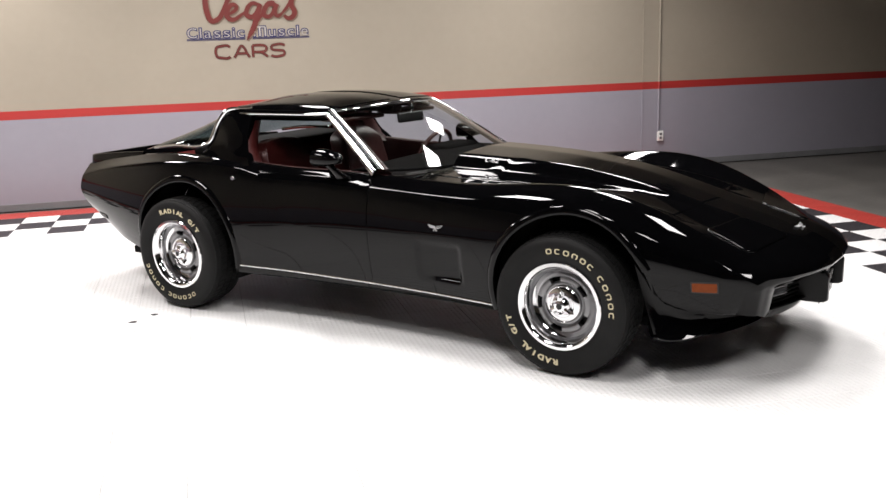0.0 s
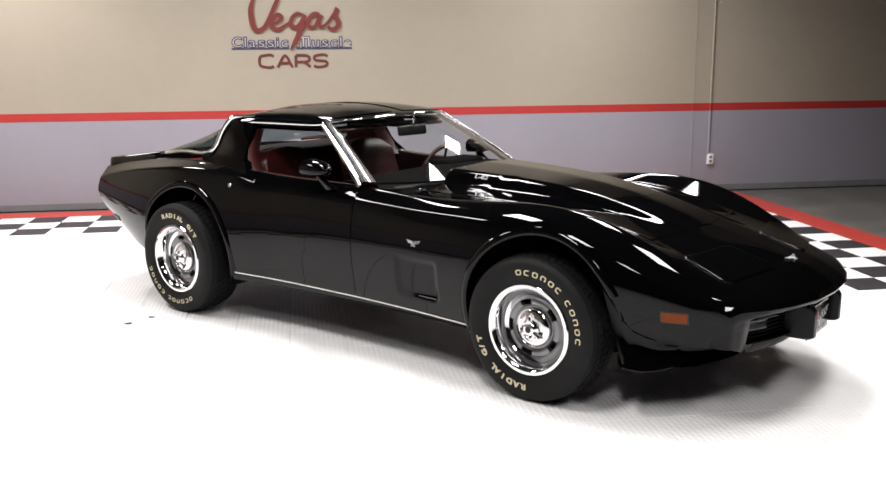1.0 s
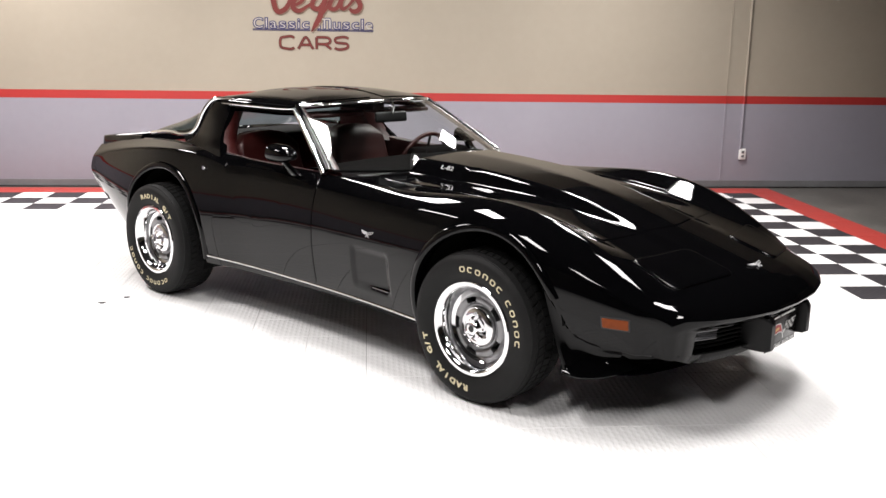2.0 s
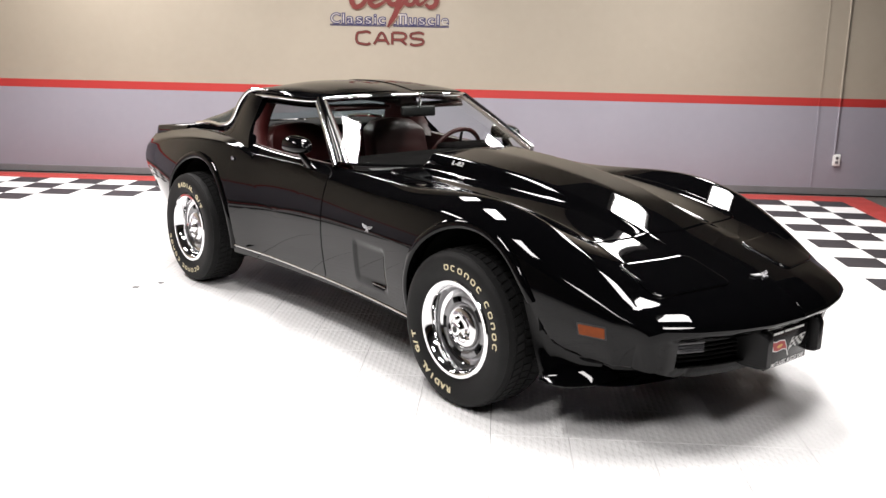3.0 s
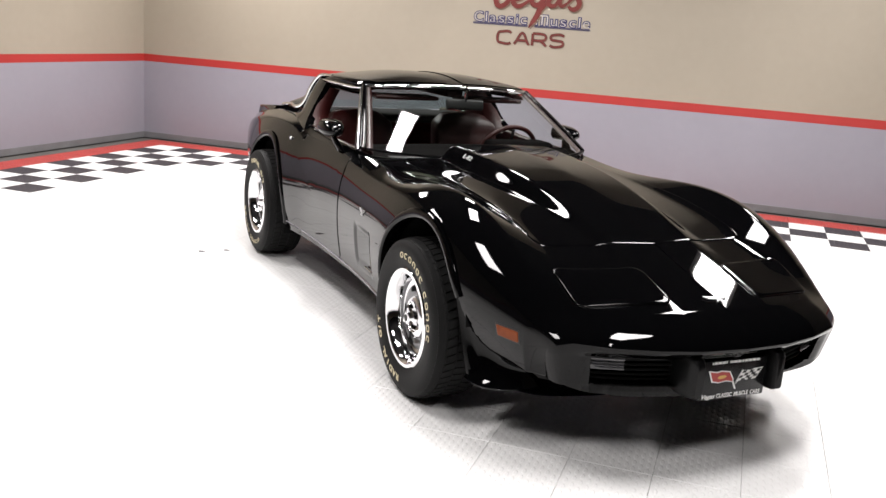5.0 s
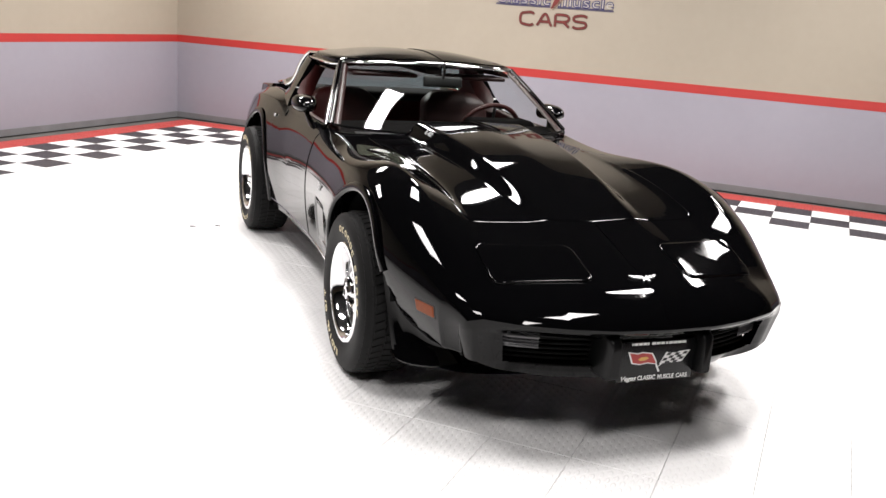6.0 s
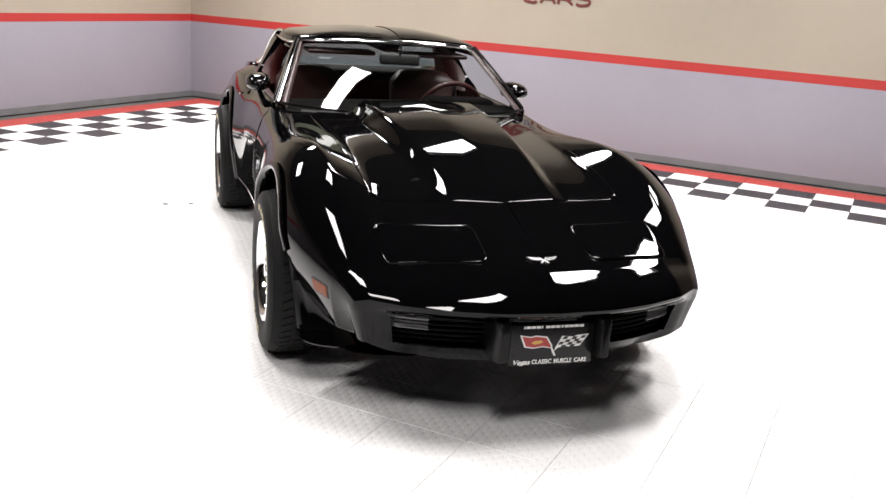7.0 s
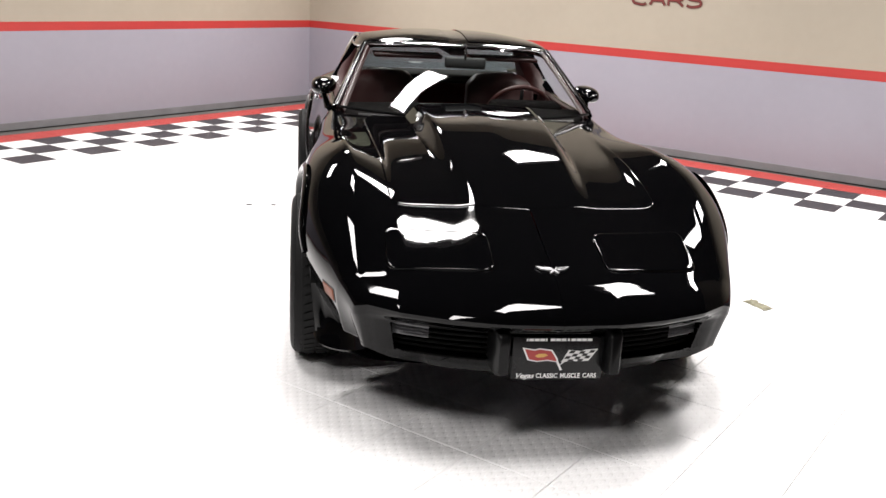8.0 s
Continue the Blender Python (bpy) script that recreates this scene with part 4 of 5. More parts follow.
strip("windscreen_header", P[-1] + np.array([-0.004, 0, 0.004]), np.tile(np.array([-0.008, 0, 0.008]), (41, 1)), CHROME, label="chrome strip over the windscreen", thick=0.006)
for sd in (1, -1):
    q = roof_pts(np.linspace(-1.46, -2.2, 24), np.array([0.565]))[:, 0] * np.array([1, sd, 1])
    b = bmesh.new()
    tube(b, q + np.array([0, sd * 0.004, 0.004]), 0.006, 8)
    part("drip_rail", b, CHROME, car, "bright strip along the roof's edge")

# rear quarter pillars
for sd in (1, -1):
    fr = smooth_path([(-1.990, 0.712, 0.865), (-2.010, 0.700, 0.893), (-2.055, 0.665, 0.945), (-2.078, 0.615, 1.03), (-2.092, 0.556, 1.132)], 18)
    bk = smooth_path([(-2.46, 0.655, 0.885), (-2.43, 0.615, 0.935), (-2.397, 0.592, 0.985), (-2.362, 0.562, 1.075), (-2.305, 0.522, 1.163)], 18)
    P1 = np.array([[fr[i] * (1 - t) + bk[i] * t + np.array([0, 0.012 * math.sin(t * math.pi), 0]) for t in np.linspace(0, 1, 14)] for i in range(18)])
    inner = P1 - np.array([0, 0.05, 0.0])
    b = bmesh.new()
    grid(b, P1 * np.array([1, sd, 1]))
    rows = grid(b, inner * np.array([1, sd, 1]), flip=True)
    grid(b, np.stack([P1[:, 0], inner[:, 0]], 1) * np.array([1, sd, 1]))
    grid(b, np.stack([P1[:, -1], inner[:, -1]], 1) * np.array([1, sd, 1]))
    bmesh.ops.recalc_face_normals(b, faces=b.faces)
    part("rear_pillar", b, PAINT, car, "broad black rear pillar", sharp=50)
    b = bmesh.new()
    path = smooth_path([(-2.90, 0.592, 0.922), (-2.62, 0.607, 0.945), (-2.458, 0.618, 0.951), (-2.414, 0.606, 0.968), (-2.380, 0.580, 1.04), (-2.352, 0.555, 1.11), (-2.312, 0.527, 1.158), (-2.23, 0.512, 1.168), (-2.12, 0.505, 1.172)], 44)
    tube(b, path * np.array([1, sd, 1]), 0.0125, 10)
    part("rear_glass_trim", b, CHROME, car, "bright strip round the rear glass")

# rear glass
GX = [-2.28, -2.45, -2.65, -2.88, -3.10]
GYZ = [[(0, 1.188), (.25, 1.183), (.42, 1.174), (.49, 1.160), (.515, 1.148)],
       [(0, 1.145), (.26, 1.138), (.45, 1.108), (.55, 1.04), (.602, .955)],
       [(0, 1.080), (.27, 1.070), (.46, 1.030), (.56, .98), (.598, .940)],
       [(0, .995), (.27, .988), (.46, .965), (.55, .944), (.582, .925)],
       [(0, .900), (.24, .898), (.40, .896), (.48, .894), (.52, .892)]]
GL = np.array([[(GX[s] + (0.03 if s == 0 and k > 2 else 0), *GYZ[s][k]) for k in range(5)] for s in range(5)])
gu, gv = natural(GX[::-1], np.eye(5)[::-1]), natural([0, .27, .46, .56, .62], np.eye(5))
P = np.einsum("us,vk,skd->uvd", gu(np.linspace(-3.10, -2.28, 30)), gv(np.linspace(0, 0.62, 24)), GL)
b = bmesh.new()
for sd in (1, -1):
    grid(b, P * np.array([1, sd, 1]), flip=sd > 0)
bmesh.ops.remove_doubles(b, verts=b.verts, dist=1e-4)
rg = part("rear_glass", b, TINT, car, "large tinted wrap-round rear glass")
rg.visible_shadow = False

# ---- wheels ----


def build_wheel():
    """A wheel about its own centre, its outer face towards -y."""
    w = new("wheel")
    R, rim = 0.334, 0.196
    b = bmesh.new()
    prof = [(rim - .004, .10), (rim + .012, .108), (rim + .05, .122), (0.285, .126), (0.312, .118), (0.326, .104), (0.328, .09), (0.329, 0),
            (0.328, -.09), (0.326, -.104), (0.312, -.118), (0.300, -.1235), (0.285, -.126), (rim + .05, -.122), (rim + .02, -.113), (rim + .012, -.108), (rim - .004, -.10)]
    lathe(b, prof, 72, "y")
    bmesh.ops.recalc_face_normals(b, faces=b.faces)
    tyre = part("tyre", b, RUBBER, w, "black tyre with raised cream lettering")
    b = bmesh.new()
    for row, (y0, y1) in enumerate(((-.108, -.078), (-.070, -.030), (-.022, .022), (.030, .070), (.078, .108))):
        n = 58
        for i in range(n):
            a0 = 2 * math.pi * (i + (0.5 if row % 2 else 0)) / n
            da = 2 * math.pi / n * 0.80
            sk = 0.35 * 2 * math.pi / n * (1 if row < 2 else -1 if row > 2 else 0)
            ri, ro = 0.325, R - (0.004 if row in (0, 4) else 0)
            v = []
            for r in (ri, ro):
                for a, y, k in ((a0, y0, 0), (a0 + da, y0, 0), (a0 + da + sk, y1, 1), (a0 + sk, y1, 1)):
                    rr = r - (0.010 if (row == 0 and k == 0 and r == ro) or (row == 4 and k == 1 and r == ro) else 0)
                    v.append(b.verts.new((rr * math.cos(a), y, rr * math.sin(a))))
            for f in ((4, 5, 6, 7), (0, 1, 5, 4), (1, 2, 6, 5), (2, 3, 7, 6), (3, 0, 4, 7)):
                b.faces.new([v[q] for q in f])
    bmesh.ops.recalc_face_normals(b, faces=b.faces)
    part("tread", b, RUBBER, w, smooth=False)
    # lettering: the plain words as letters, and hollow blocks for the maker's name

    def place(t, ang, rad=0.250):
        # letters stand with their feet towards the hub, read from outside
        for v in t.verts:
            a, r = ang + v.co.x / rad, rad + v.co.y
            v.co = Vector((r * math.sin(a), -0.1262 - v.co.z * 0.5, r * math.cos(a)))
        bmesh.ops.recalc_face_normals(t, faces=t.faces)
        part("tyre_letter", t, CREAM, w, "raised cream letter", smooth=False)
    for i, ch in enumerate("RADIAL G/T"):
        if ch != " ":
            place(text_bm(ch, 0.036, 0.001, "CENTER", 1.2, 0.0016), radians(182 + i * 8.3 - (2.5 if i > 4 else 0) - (2 if i > 7 else 0)))
    for start, n in ((-9, 6), (53, 5)):
        for i in range(n):
            t = bmesh.new()
            # a rounded ring, or one left open at a side
            gap = ((0, 0), (-0.7, 0.7), (0, 0), (-1.9, -1.2))[(i * 3 + n) % 4]
            ang = [a for a in np.linspace(-math.pi, math.pi, 25) if not gap[0] < a < gap[1]]
            k0 = next((q for q in range(1, len(ang)) if ang[q] - ang[q - 1] > 0.4), 0)
            ang = [a + (2 * math.pi if q < k0 else 0) for q, a in enumerate(ang)]
            ang = ang[k0:] + ang[1:k0] if k0 else ang
            prof = []
            for a in ang:
                ca, sa = math.copysign(abs(math.cos(a)) ** 0.65, math.cos(a)), math.copysign(abs(math.sin(a)) ** 0.65, math.sin(a))
                o, q = (0.0140 * ca, 0.0125 + 0.0125 * sa), (0.0082 * ca, 0.0125 + 0.0078 * sa)
                prof.append([(*q, -.001), (*q, .001), (*o, .001), (*o, -.001)])
            grid(t, prof)
            place(t, radians(start + i * 9.4))
    # trim ring, rim and slotted centre
    b = bmesh.new()
    lathe(b, [(rim + .010, -.100), (rim + .013, -.112), (rim + .009, -.1165), (rim - .004, -.117), (rim - .014, -.110), (rim - .020, -.095), (rim - .030, -.075), (rim - .034, -.050), (rim - .044, -.040), (rim - .052, -.036)], 72, "y")
    bmesh.ops.recalc_face_normals(b, faces=b.faces)
    part("trim_ring", b, CHROME, w, "polished trim ring")
    b = bmesh.new()
    n = 120
    prof = [(rim - .050, -.036), (rim - .056, -.050), (rim - .064, -.060), (.118, -.064), (.108, -.062), (.098, -.052), (.090, -.052), (.088, -.060), (.07, -.066), (.0, -.066)]
    rows = []
    for i in range(n):
        a = 2 * math.pi * i / n
        rows.append([(r * math.cos(a), h, r * math.sin(a)) for r, h in prof])
    vs = [[b.verts.new(p) for p in row] for row in rows]
    for i in range(n):
        ph = (i * 5 / n) % 1
        slot = 0.33 < ph < 0.67
        for j in range(len(prof) - 1):
            if slot and j in (2, 3):
                continue
            b.faces.new([vs[i][j], vs[i][j + 1], vs[(i + 1) % n][j + 1], vs[(i + 1) % n][j]])
    bmesh.ops.remove_doubles(b, verts=b.verts, dist=1e-5)
    bd = [e for e in b.edges if e.is_boundary and all(v.co.xz.length < rim - .055 for v in e.verts)]
    ex = bmesh.ops.extrude_edge_only(b, edges=bd)
    for v in ex["geom"]:
        if isinstance(v, bmesh.types.BMVert):
            v.co.y += 0.03
    bmesh.ops.recalc_face_normals(b, faces=b.faces)
    part("rim", b, STEEL, w, "silver slotted rally rim")
    b = bmesh.new()
    lathe(b, [(0.15, -.012), (0.0, -.010)], 36, "y")
    part("brake_disc", b, DARK_PLASTIC, w)
    # centre cap with three ears
    b = bmesh.new()
    lathe(b, [(.086, -.060), (.086, -.068), (.080, -.074), (.062, -.078), (.056, -.072), (.050, -.073), (.044, -.090), (.030, -.098), (.026, -.104), (.018, -.107), (0, -.108)], 60, "y")
    bmesh.ops.recalc_face_normals(b, faces=b.faces)
    cap = part("centre_cap", b, CHROME, w, "chrome three-eared centre cap")
    for k in range(3):
        b = bmesh.new()
        a = radians(90 + 120 * k)
        ca, sa = math.cos(a), math.sin(a)
        rows = []
        for r, hw, y in ((.020, .019, -.096), (.040, .017, -.098), (.056, .011, -.094), (.066, .004, -.086), (.070, .001, -.080)):
            rows.append([(r * ca - d * sa, yy, r * sa + d * ca) for d, yy in ((-hw, y + .018), (-hw * .6, y - .004), (0, y - .008), (hw * .6, y - .004), (hw, y + .018))])
        grid(b, rows)
        bmesh.ops.recalc_face_normals(b, faces=b.faces)
        if sum(f.normal.y for f in b.faces) > 0:
            bmesh.ops.reverse_faces(b, faces=b.faces)
        part("cap_ear", b, CHROME, w)
    b = bmesh.new()
    lathe(b, [(.015, -.1075), (.013, -.1095), (0, -.110)], 24, "y")
    bmesh.ops.recalc_face_normals(b, faces=b.faces)
    part("cap_badge", b, DARK_PLASTIC, w)
    return w


wheel = build_wheel()
wheel.parent = car
FRONT_Y, REAR_Y = -0.742, -0.752
wheel.matrix_basis = pose(0.01, FRONT_Y, 0.333, 0, 0, 0)
for x, y, turn, rz in ((-2.489, REAR_Y, 159, 0), (0.01, -FRONT_Y, 65, 180), (-2.489, -REAR_Y, 140, 180)):
    wc = copy_thing(wheel, pose(x, y, 0.333, 0, turn, rz))

# ---- cabin ----
LINING = mat("dark_headlining", (0.014, 0.004, 0.004), rough=0.8, noise_scale=30, noise_amt=0.2, bump=0.3, bump_scale=400)
DASH = mat("dark_red_dash", (0.002, 0.0015, 0.0015), rough=0.95, spec=0.06, noise_scale=30, noise_amt=0.2, bump=0.4, bump_scale=350)


def pad(lo, hi, r=0.05, segs=4):
    return boxed(lo, hi, r, segs)


# floor pan, tunnel, rear shelf
BULK_Z = 0.89
part("cabin_floor", boxed((-2.2, -0.62, 0.24), (-0.85, 0.62, 0.27), 0.01), RED_CARPET, car)
part("centre_console", pad((-2.15, -0.10, 0.27), (-1.25, 0.10, 0.60), 0.04), RED_PLASTIC, car, "red centre console")
b = bmesh.new()
grid(b, [[(-2.16, y, 0.28), (-2.20, y, 0.70), (-2.24, y, 0.74), (-2.7, y, 0.76), (-3.10, y, 0.84)] for y in np.linspace(-0.60, 0.60, 13)])
bmesh.ops.recalc_face_normals(b, faces=b.faces)
part("rear_shelf", b, RED_CARPET, car, "red carpeted rear shelf")
part("bulkhead", boxed((-2.27, -0.58, 0.27), (-2.235, 0.58, BULK_Z), 0.008), RED_CARPET, car, "red carpeted panel behind the seats")
part("cargo_cover", boxed((-2.60, -0.56, BULK_Z - 0.004), (-2.24, 0.56, BULK_Z + 0.055), 0.02, 3), MATT_BLACK, car, "black rolled cover behind the seats")
b = bmesh.new()
prof = [(-0.93, 0.840), (-1.04, 0.868), (-1.15, 0.884), (-1.26, 0.886), (-1.32, 0.876), (-1.345, 0.85), (-1.35, 0.78), (-1.36, 0.70), (-1.32, 0.60), (-1.15, 0.52)]
grid(b, [[(x - 0.05 * (abs(y) / 0.63) ** 2 * (x > -1.1), y, z - 0.012 * (y / 0.63) ** 2) for x, z in prof] for y in np.linspace(-0.64, 0.64, 33)])
bmesh.ops.recalc_face_normals(b, faces=b.faces)
part("dashboard", b, DASH, car, "dark red padded dashboard")
part("instrument_hood", pad((-1.40, 0.17, 0.72), (-1.22, 0.56, 0.905), 0.035), DASH, car)

# seats
for sd in (-1, 1):
    cy = sd * 0.36
    base = part("seat", pad((-1.98, cy - 0.235, 0.30), (-1.45, cy + 0.235, 0.46), 0.06), RED_LEATHER, car, "red leather bucket seat")
    b = bmesh.new()
    rows = []
    for t in np.linspace(0, 1, 16):
        z = 0.40 + 0.585 * t
        x = -1.92 - 0.16 * t
        hw = 0.235 - 0.035 * t - 0.05 * max(0, (t - 0.86) / 0.14) ** 2
        ring = []
        for a in np.linspace(0, 2 * math.pi, 28, endpoint=False):
            ca, sa = math.cos(a), math.sin(a)
            e = 0.32
            dy = hw * math.copysign(abs(ca) ** e, ca)
            dx = 0.065 * math.copysign(abs(sa) ** e, sa)
            if sa > 0:
                dx += 0.03 * (abs(ca) ** 3) - 0.006 * math.cos(t * 40) * (abs(ca) < 0.6)
            ring.append((x + dx * (1 - 0.5 * max(0, (t - 0.9) / 0.1) ** 2), cy + dy, z - 0.02 * abs(ca) * (t > 0.9)))
        rows.append(ring)
    vs = grid(b, rows, close_v=True)
    b.faces.new(vs[-1])
    b.faces.new(vs[0][::-1])
    bmesh.ops.recalc_face_normals(b, faces=b.faces)
    part("backrest", b, RED_LEATHER, base, "red leather backrest", sharp=70)

# door linings and inner pillar trims
for sd in (-1, 1):
    xs = np.linspace(-1.06, -2.10, 30)
    yb, zb = np.interp(xs, XS, LINE_Y[4]), np.interp(xs, XS, LINE_Z[4])
    P = []
    for x, y, z in zip(xs, yb, zb):
        top = skin(*find([(x, 0.655)], [0, 1], 0.5, 0.72))[0]
        P.append([(x, sd * (top[1] + 0.012), top[2] - 0.004), (x, sd * top[1], top[2] + 0.002), (x, sd * (top[1] - 0.02), top[2] - 0.004),
                  (x, sd * (top[1] - 0.03), top[2] - 0.03), (x, sd * 0.615, top[2] - 0.10), (x, sd * 0.60, 0.62), (x, sd * 0.585, 0.58), (x, sd * 0.60, 0.54), (x, sd * 0.61, 0.28)])
    b = bmesh.new()
    grid(b, P)
    bmesh.ops.recalc_face_normals(b, faces=b.faces)
    part("door_lining", b, RED_PLASTIC, car, "red door lining")
    fr = smooth_path([(-2.0, 0.655, 0.86), (-2.05, 0.625, 0.93), (-2.085, 0.575, 1.03), (-2.10, 0.515, 1.125)], 12)
    bk = smooth_path([(-2.40, 0.56, 0.86), (-2.38, 0.545, 0.97), (-2.33, 0.51, 1.07), (-2.24, 0.47, 1.15)], 12)
    b = bmesh.new()
    grid(b, [[(p + (q - p) * t + np.array([0, -0.012, 0])) * np.array([1, sd, 1]) for t in (-.03, 0, .3, .6, 1)] for p, q in zip(fr, bk)])
    bmesh.ops.recalc_face_normals(b, faces=b.faces)
    part("pillar_lining", b, RED_LEATHER, car, "red pillar lining")
    b = bmesh.new()
    grid(b, [[np.array([p[0] + dx, sd * (p[1] + dy), p[2] + dz]) for dx, dy, dz in ((0.004, 0.024, 0), (0.010, 0.0, 0), (0.006, -0.04, 0.004), (-0.02, -0.085, 0.008))] for p in fr])
    bmesh.ops.recalc_face_normals(b, faces=b.faces)
    part("hoop_trim", b, RED_LEATHER, car, "red trim of the hoop behind the door")
    part("sun_visor", pad((-1.66, sd * 0.27 - 0.19, 1.098), (-1.48, sd * 0.27 + 0.19, 1.122), 0.011), RED_PLASTIC, car, "folded red sun visor")

# headlining under the roof
P = roof_pts(np.linspace(-1.46, -2.26, 14), np.linspace(0, 0.54, 12)) - np.array([0, 0, 0.036])
b = bmesh.new()
for sd in (1, -1):
    grid(b, P * np.array([1, sd, 1]))
part("headlining", b, LINING, car)
part("roof_bar", pad((-2.2, -0.05, 1.125), (-1.44, 0.05, 1.17), 0.015), LINING, car)

# steering wheel
m = Matrix.Translation((-1.44, 0.36, 0.800)) @ Matrix.Rotation(radians(-68), 4, "Y")
b = bmesh.new()
pts = [(0.188 * math.cos(a), 0.188 * math.sin(a), 0) for a in np.linspace(0, 2 * math.pi, 48, endpoint=False)]
tube(b, pts, 0.0135, 10, closed=True)
b.transform(m)
sw = part("steering_wheel", b, RED_LEATHER, car, "dark red leather steering wheel")
b = bmesh.new()
for a in (radians(90), radians(210), radians(330)):
    tube(b, [(0, 0, -0.02), (0.09 * math.cos(a - 1.57), 0.09 * math.sin(a - 1.57), -0.012), (0.185 * math.cos(a - 1.57), 0.185 * math.sin(a - 1.57), 0)], 0.011, 8, flat=0.5)
b.transform(m)
part("spokes", b, CHROME, sw)
b = bmesh.new()
lathe(b, [(0.05, -0.05), (0.05, -0.01), (0.04, 0.004), (0.0, 0.008)], 24, "z")
b.transform(m)
part("hub", b, RED_LEATHER, sw)
b = bmesh.new()
tube(b, [m @ Vector((0, 0, -0.03)), m @ Vector((0, 0, -0.25))], 0.03, 12)
part("column", b, DASH, sw)

# inside mirror
b = bmesh.new()
box(b, (-0.012, -0.112, -0.030), (0.014, 0.112, 0.030), 0.012, 3)
rv = part("inside_mirror", b, DARK_PLASTIC, car, "black rear-view mirror")
rv.matrix_basis = pose(-1.375, 0.03, 1.092, 0, -8, -6)
part("mirror_stem", tube(bmesh.new(), [(0.01, 0, 0.02), (0.03, 0, 0.06), (0.025, 0, 0.10)], 0.009, 8), CHROME, rv)
part("mirror_face", boxed((-0.0135, -0.102, -0.023), (-0.0122, 0.102, 0.023)), MIRROR, rv)

# door mirrors
for sd in (-1, 1):
    b = bmesh.new()
    rows = []
    for t in np.linspace(0, 1, 15):
        k = math.sqrt(max(0.0, 1 - (1 - t) ** 2.4)) if t < 1 else 1
        k = max(k, 0.03)
        x = 0.11 - 0.17 * t
        rows.append([(x, 0.067 * k * math.copysign(abs(math.cos(a)) ** .8, math.cos(a)), 0.046 * k * math.copysign(abs(math.sin(a)) ** .8, math.sin(a)) + 0.006 * k) for a in np.linspace(0, 2 * math.pi, 28, endpoint=False)])
    rows.append([(x - 0.002, y * .93, z * .93) for x, y, z in rows[-1]])
    rows.append([(x + 0.012, y * .97, z * .97) for x, y, z in rows[-1]])
    vs = grid(b, rows, close_v=True)
    b.faces.new(vs[0])
    bmesh.ops.recalc_face_normals(b, faces=b.faces)
    dm = part("door_mirror", b, PAINT, car, "black bullet-shaped door mirror")
    dm.matrix_basis = pose(-1.40, sd * 0.735, 0.934, 0, 0, sd * 6)
    b = bmesh.new()
    b.faces.new([b.verts.new((-0.050, 0.061 * math.copysign(abs(math.cos(a)) ** .8, math.cos(a)), 0.042 * math.copysign(abs(math.sin(a)) ** .8, math.sin(a)) + .006)) for a in np.linspace(0, 2 * math.pi, 28, endpoint=False)])
    part("mirror_glass", b, MIRROR, dm)
    b = bmesh.new()
    rows = []
    for t in np.linspace(0, 1, 9):
        cx, cy, cz = 0.0 + 0.075 * t, -sd * (0.004 + 0.034 * t), -0.030 - 0.072 * t
        rows.append([(cx + (0.026 + 0.035 * t * t) * math.cos(a), cy + (0.014 + 0.008 * t) * math.sin(a), cz + 0.004 * math.cos(a)) for a in np.linspace(0, 2 * math.pi, 16, endpoint=False)])
    grid(b, rows, close_v=True)
    bmesh.ops.recalc_face_normals(b, faces=b.faces)
    part("mirror_foot", b, PAINT, dm)

# ---- badges and small fittings of the car ----


def flags_badge(name, parent, m):
    """A small chrome badge: two crossed banners with a short staff, as plain shapes."""
    b = bmesh.new()
    for pts in ([(-.045, .020), (-.026, .014), (-.006, .012), (.002, -.004), (-.014, -.006), (-.034, .000)],
                [(.045, .020), (.026, .015), (.008, .013), (.002, -.004), (.016, -.006), (.034, .001)],
                [(-.004, -.004), (.004, -.004), (.013, -.024), (.007, -.024)], [(-.004, -.004), (.004, -.004), (-.007, -.024), (-.013, -.024)]):
        f = b.faces.new([b.verts.new((p[0], p[1], 0.004)) for p in pts])
        r = bmesh.ops.extrude_face_region(b, geom=[f])
        for v in r["geom"]:
            if isinstance(v, bmesh.types.BMVert):
                v.co.z -= 0.004
    bmesh.ops.recalc_face_normals(b, faces=b.faces)
    ob = part(name, b, BADGE, parent, "small silver crossed-flags badge", smooth=False)
    ob.matrix_basis = m
    b = bmesh.new()
    for i in range(4):
        for j in range(3):
            if (i + j) % 2 == 0:
                x, y = .011 + i * .0075 - j * .002, .0125 - j * .005 + i * .001
                b.faces.new([b.verts.new(p) for p in ((x, y, .0046), (x - .002, y - .005, .0046), (x + .0055, y - .005, .0046), (x + .0075, y, .0046))])
    part("black_squares", b, DARK_PLASTIC, ob, smooth=False)
    return ob


def frame_on_skin(x, c2, axes, side, vmin=0.0, along=(1, 0, 0)):
    """A pose on the body's skin: z out of the surface, x along the given way."""
    u, v = find([(x, c2)], axes, vmin)
    p, n = skin(u, v)[0], skin_normal(u, v)[0]
    p, n = Vector((p[0], side * p[1], p[2])), Vector((n[0], side * n[1], n[2]))
    ax = Vector(along)
    ax = (ax - n * ax.dot(n)).normalized()
    ay = n.cross(ax)
    return Matrix.Translation(p + n * 0.002) @ Matrix((ax, ay, n)).transposed().to_4x4()


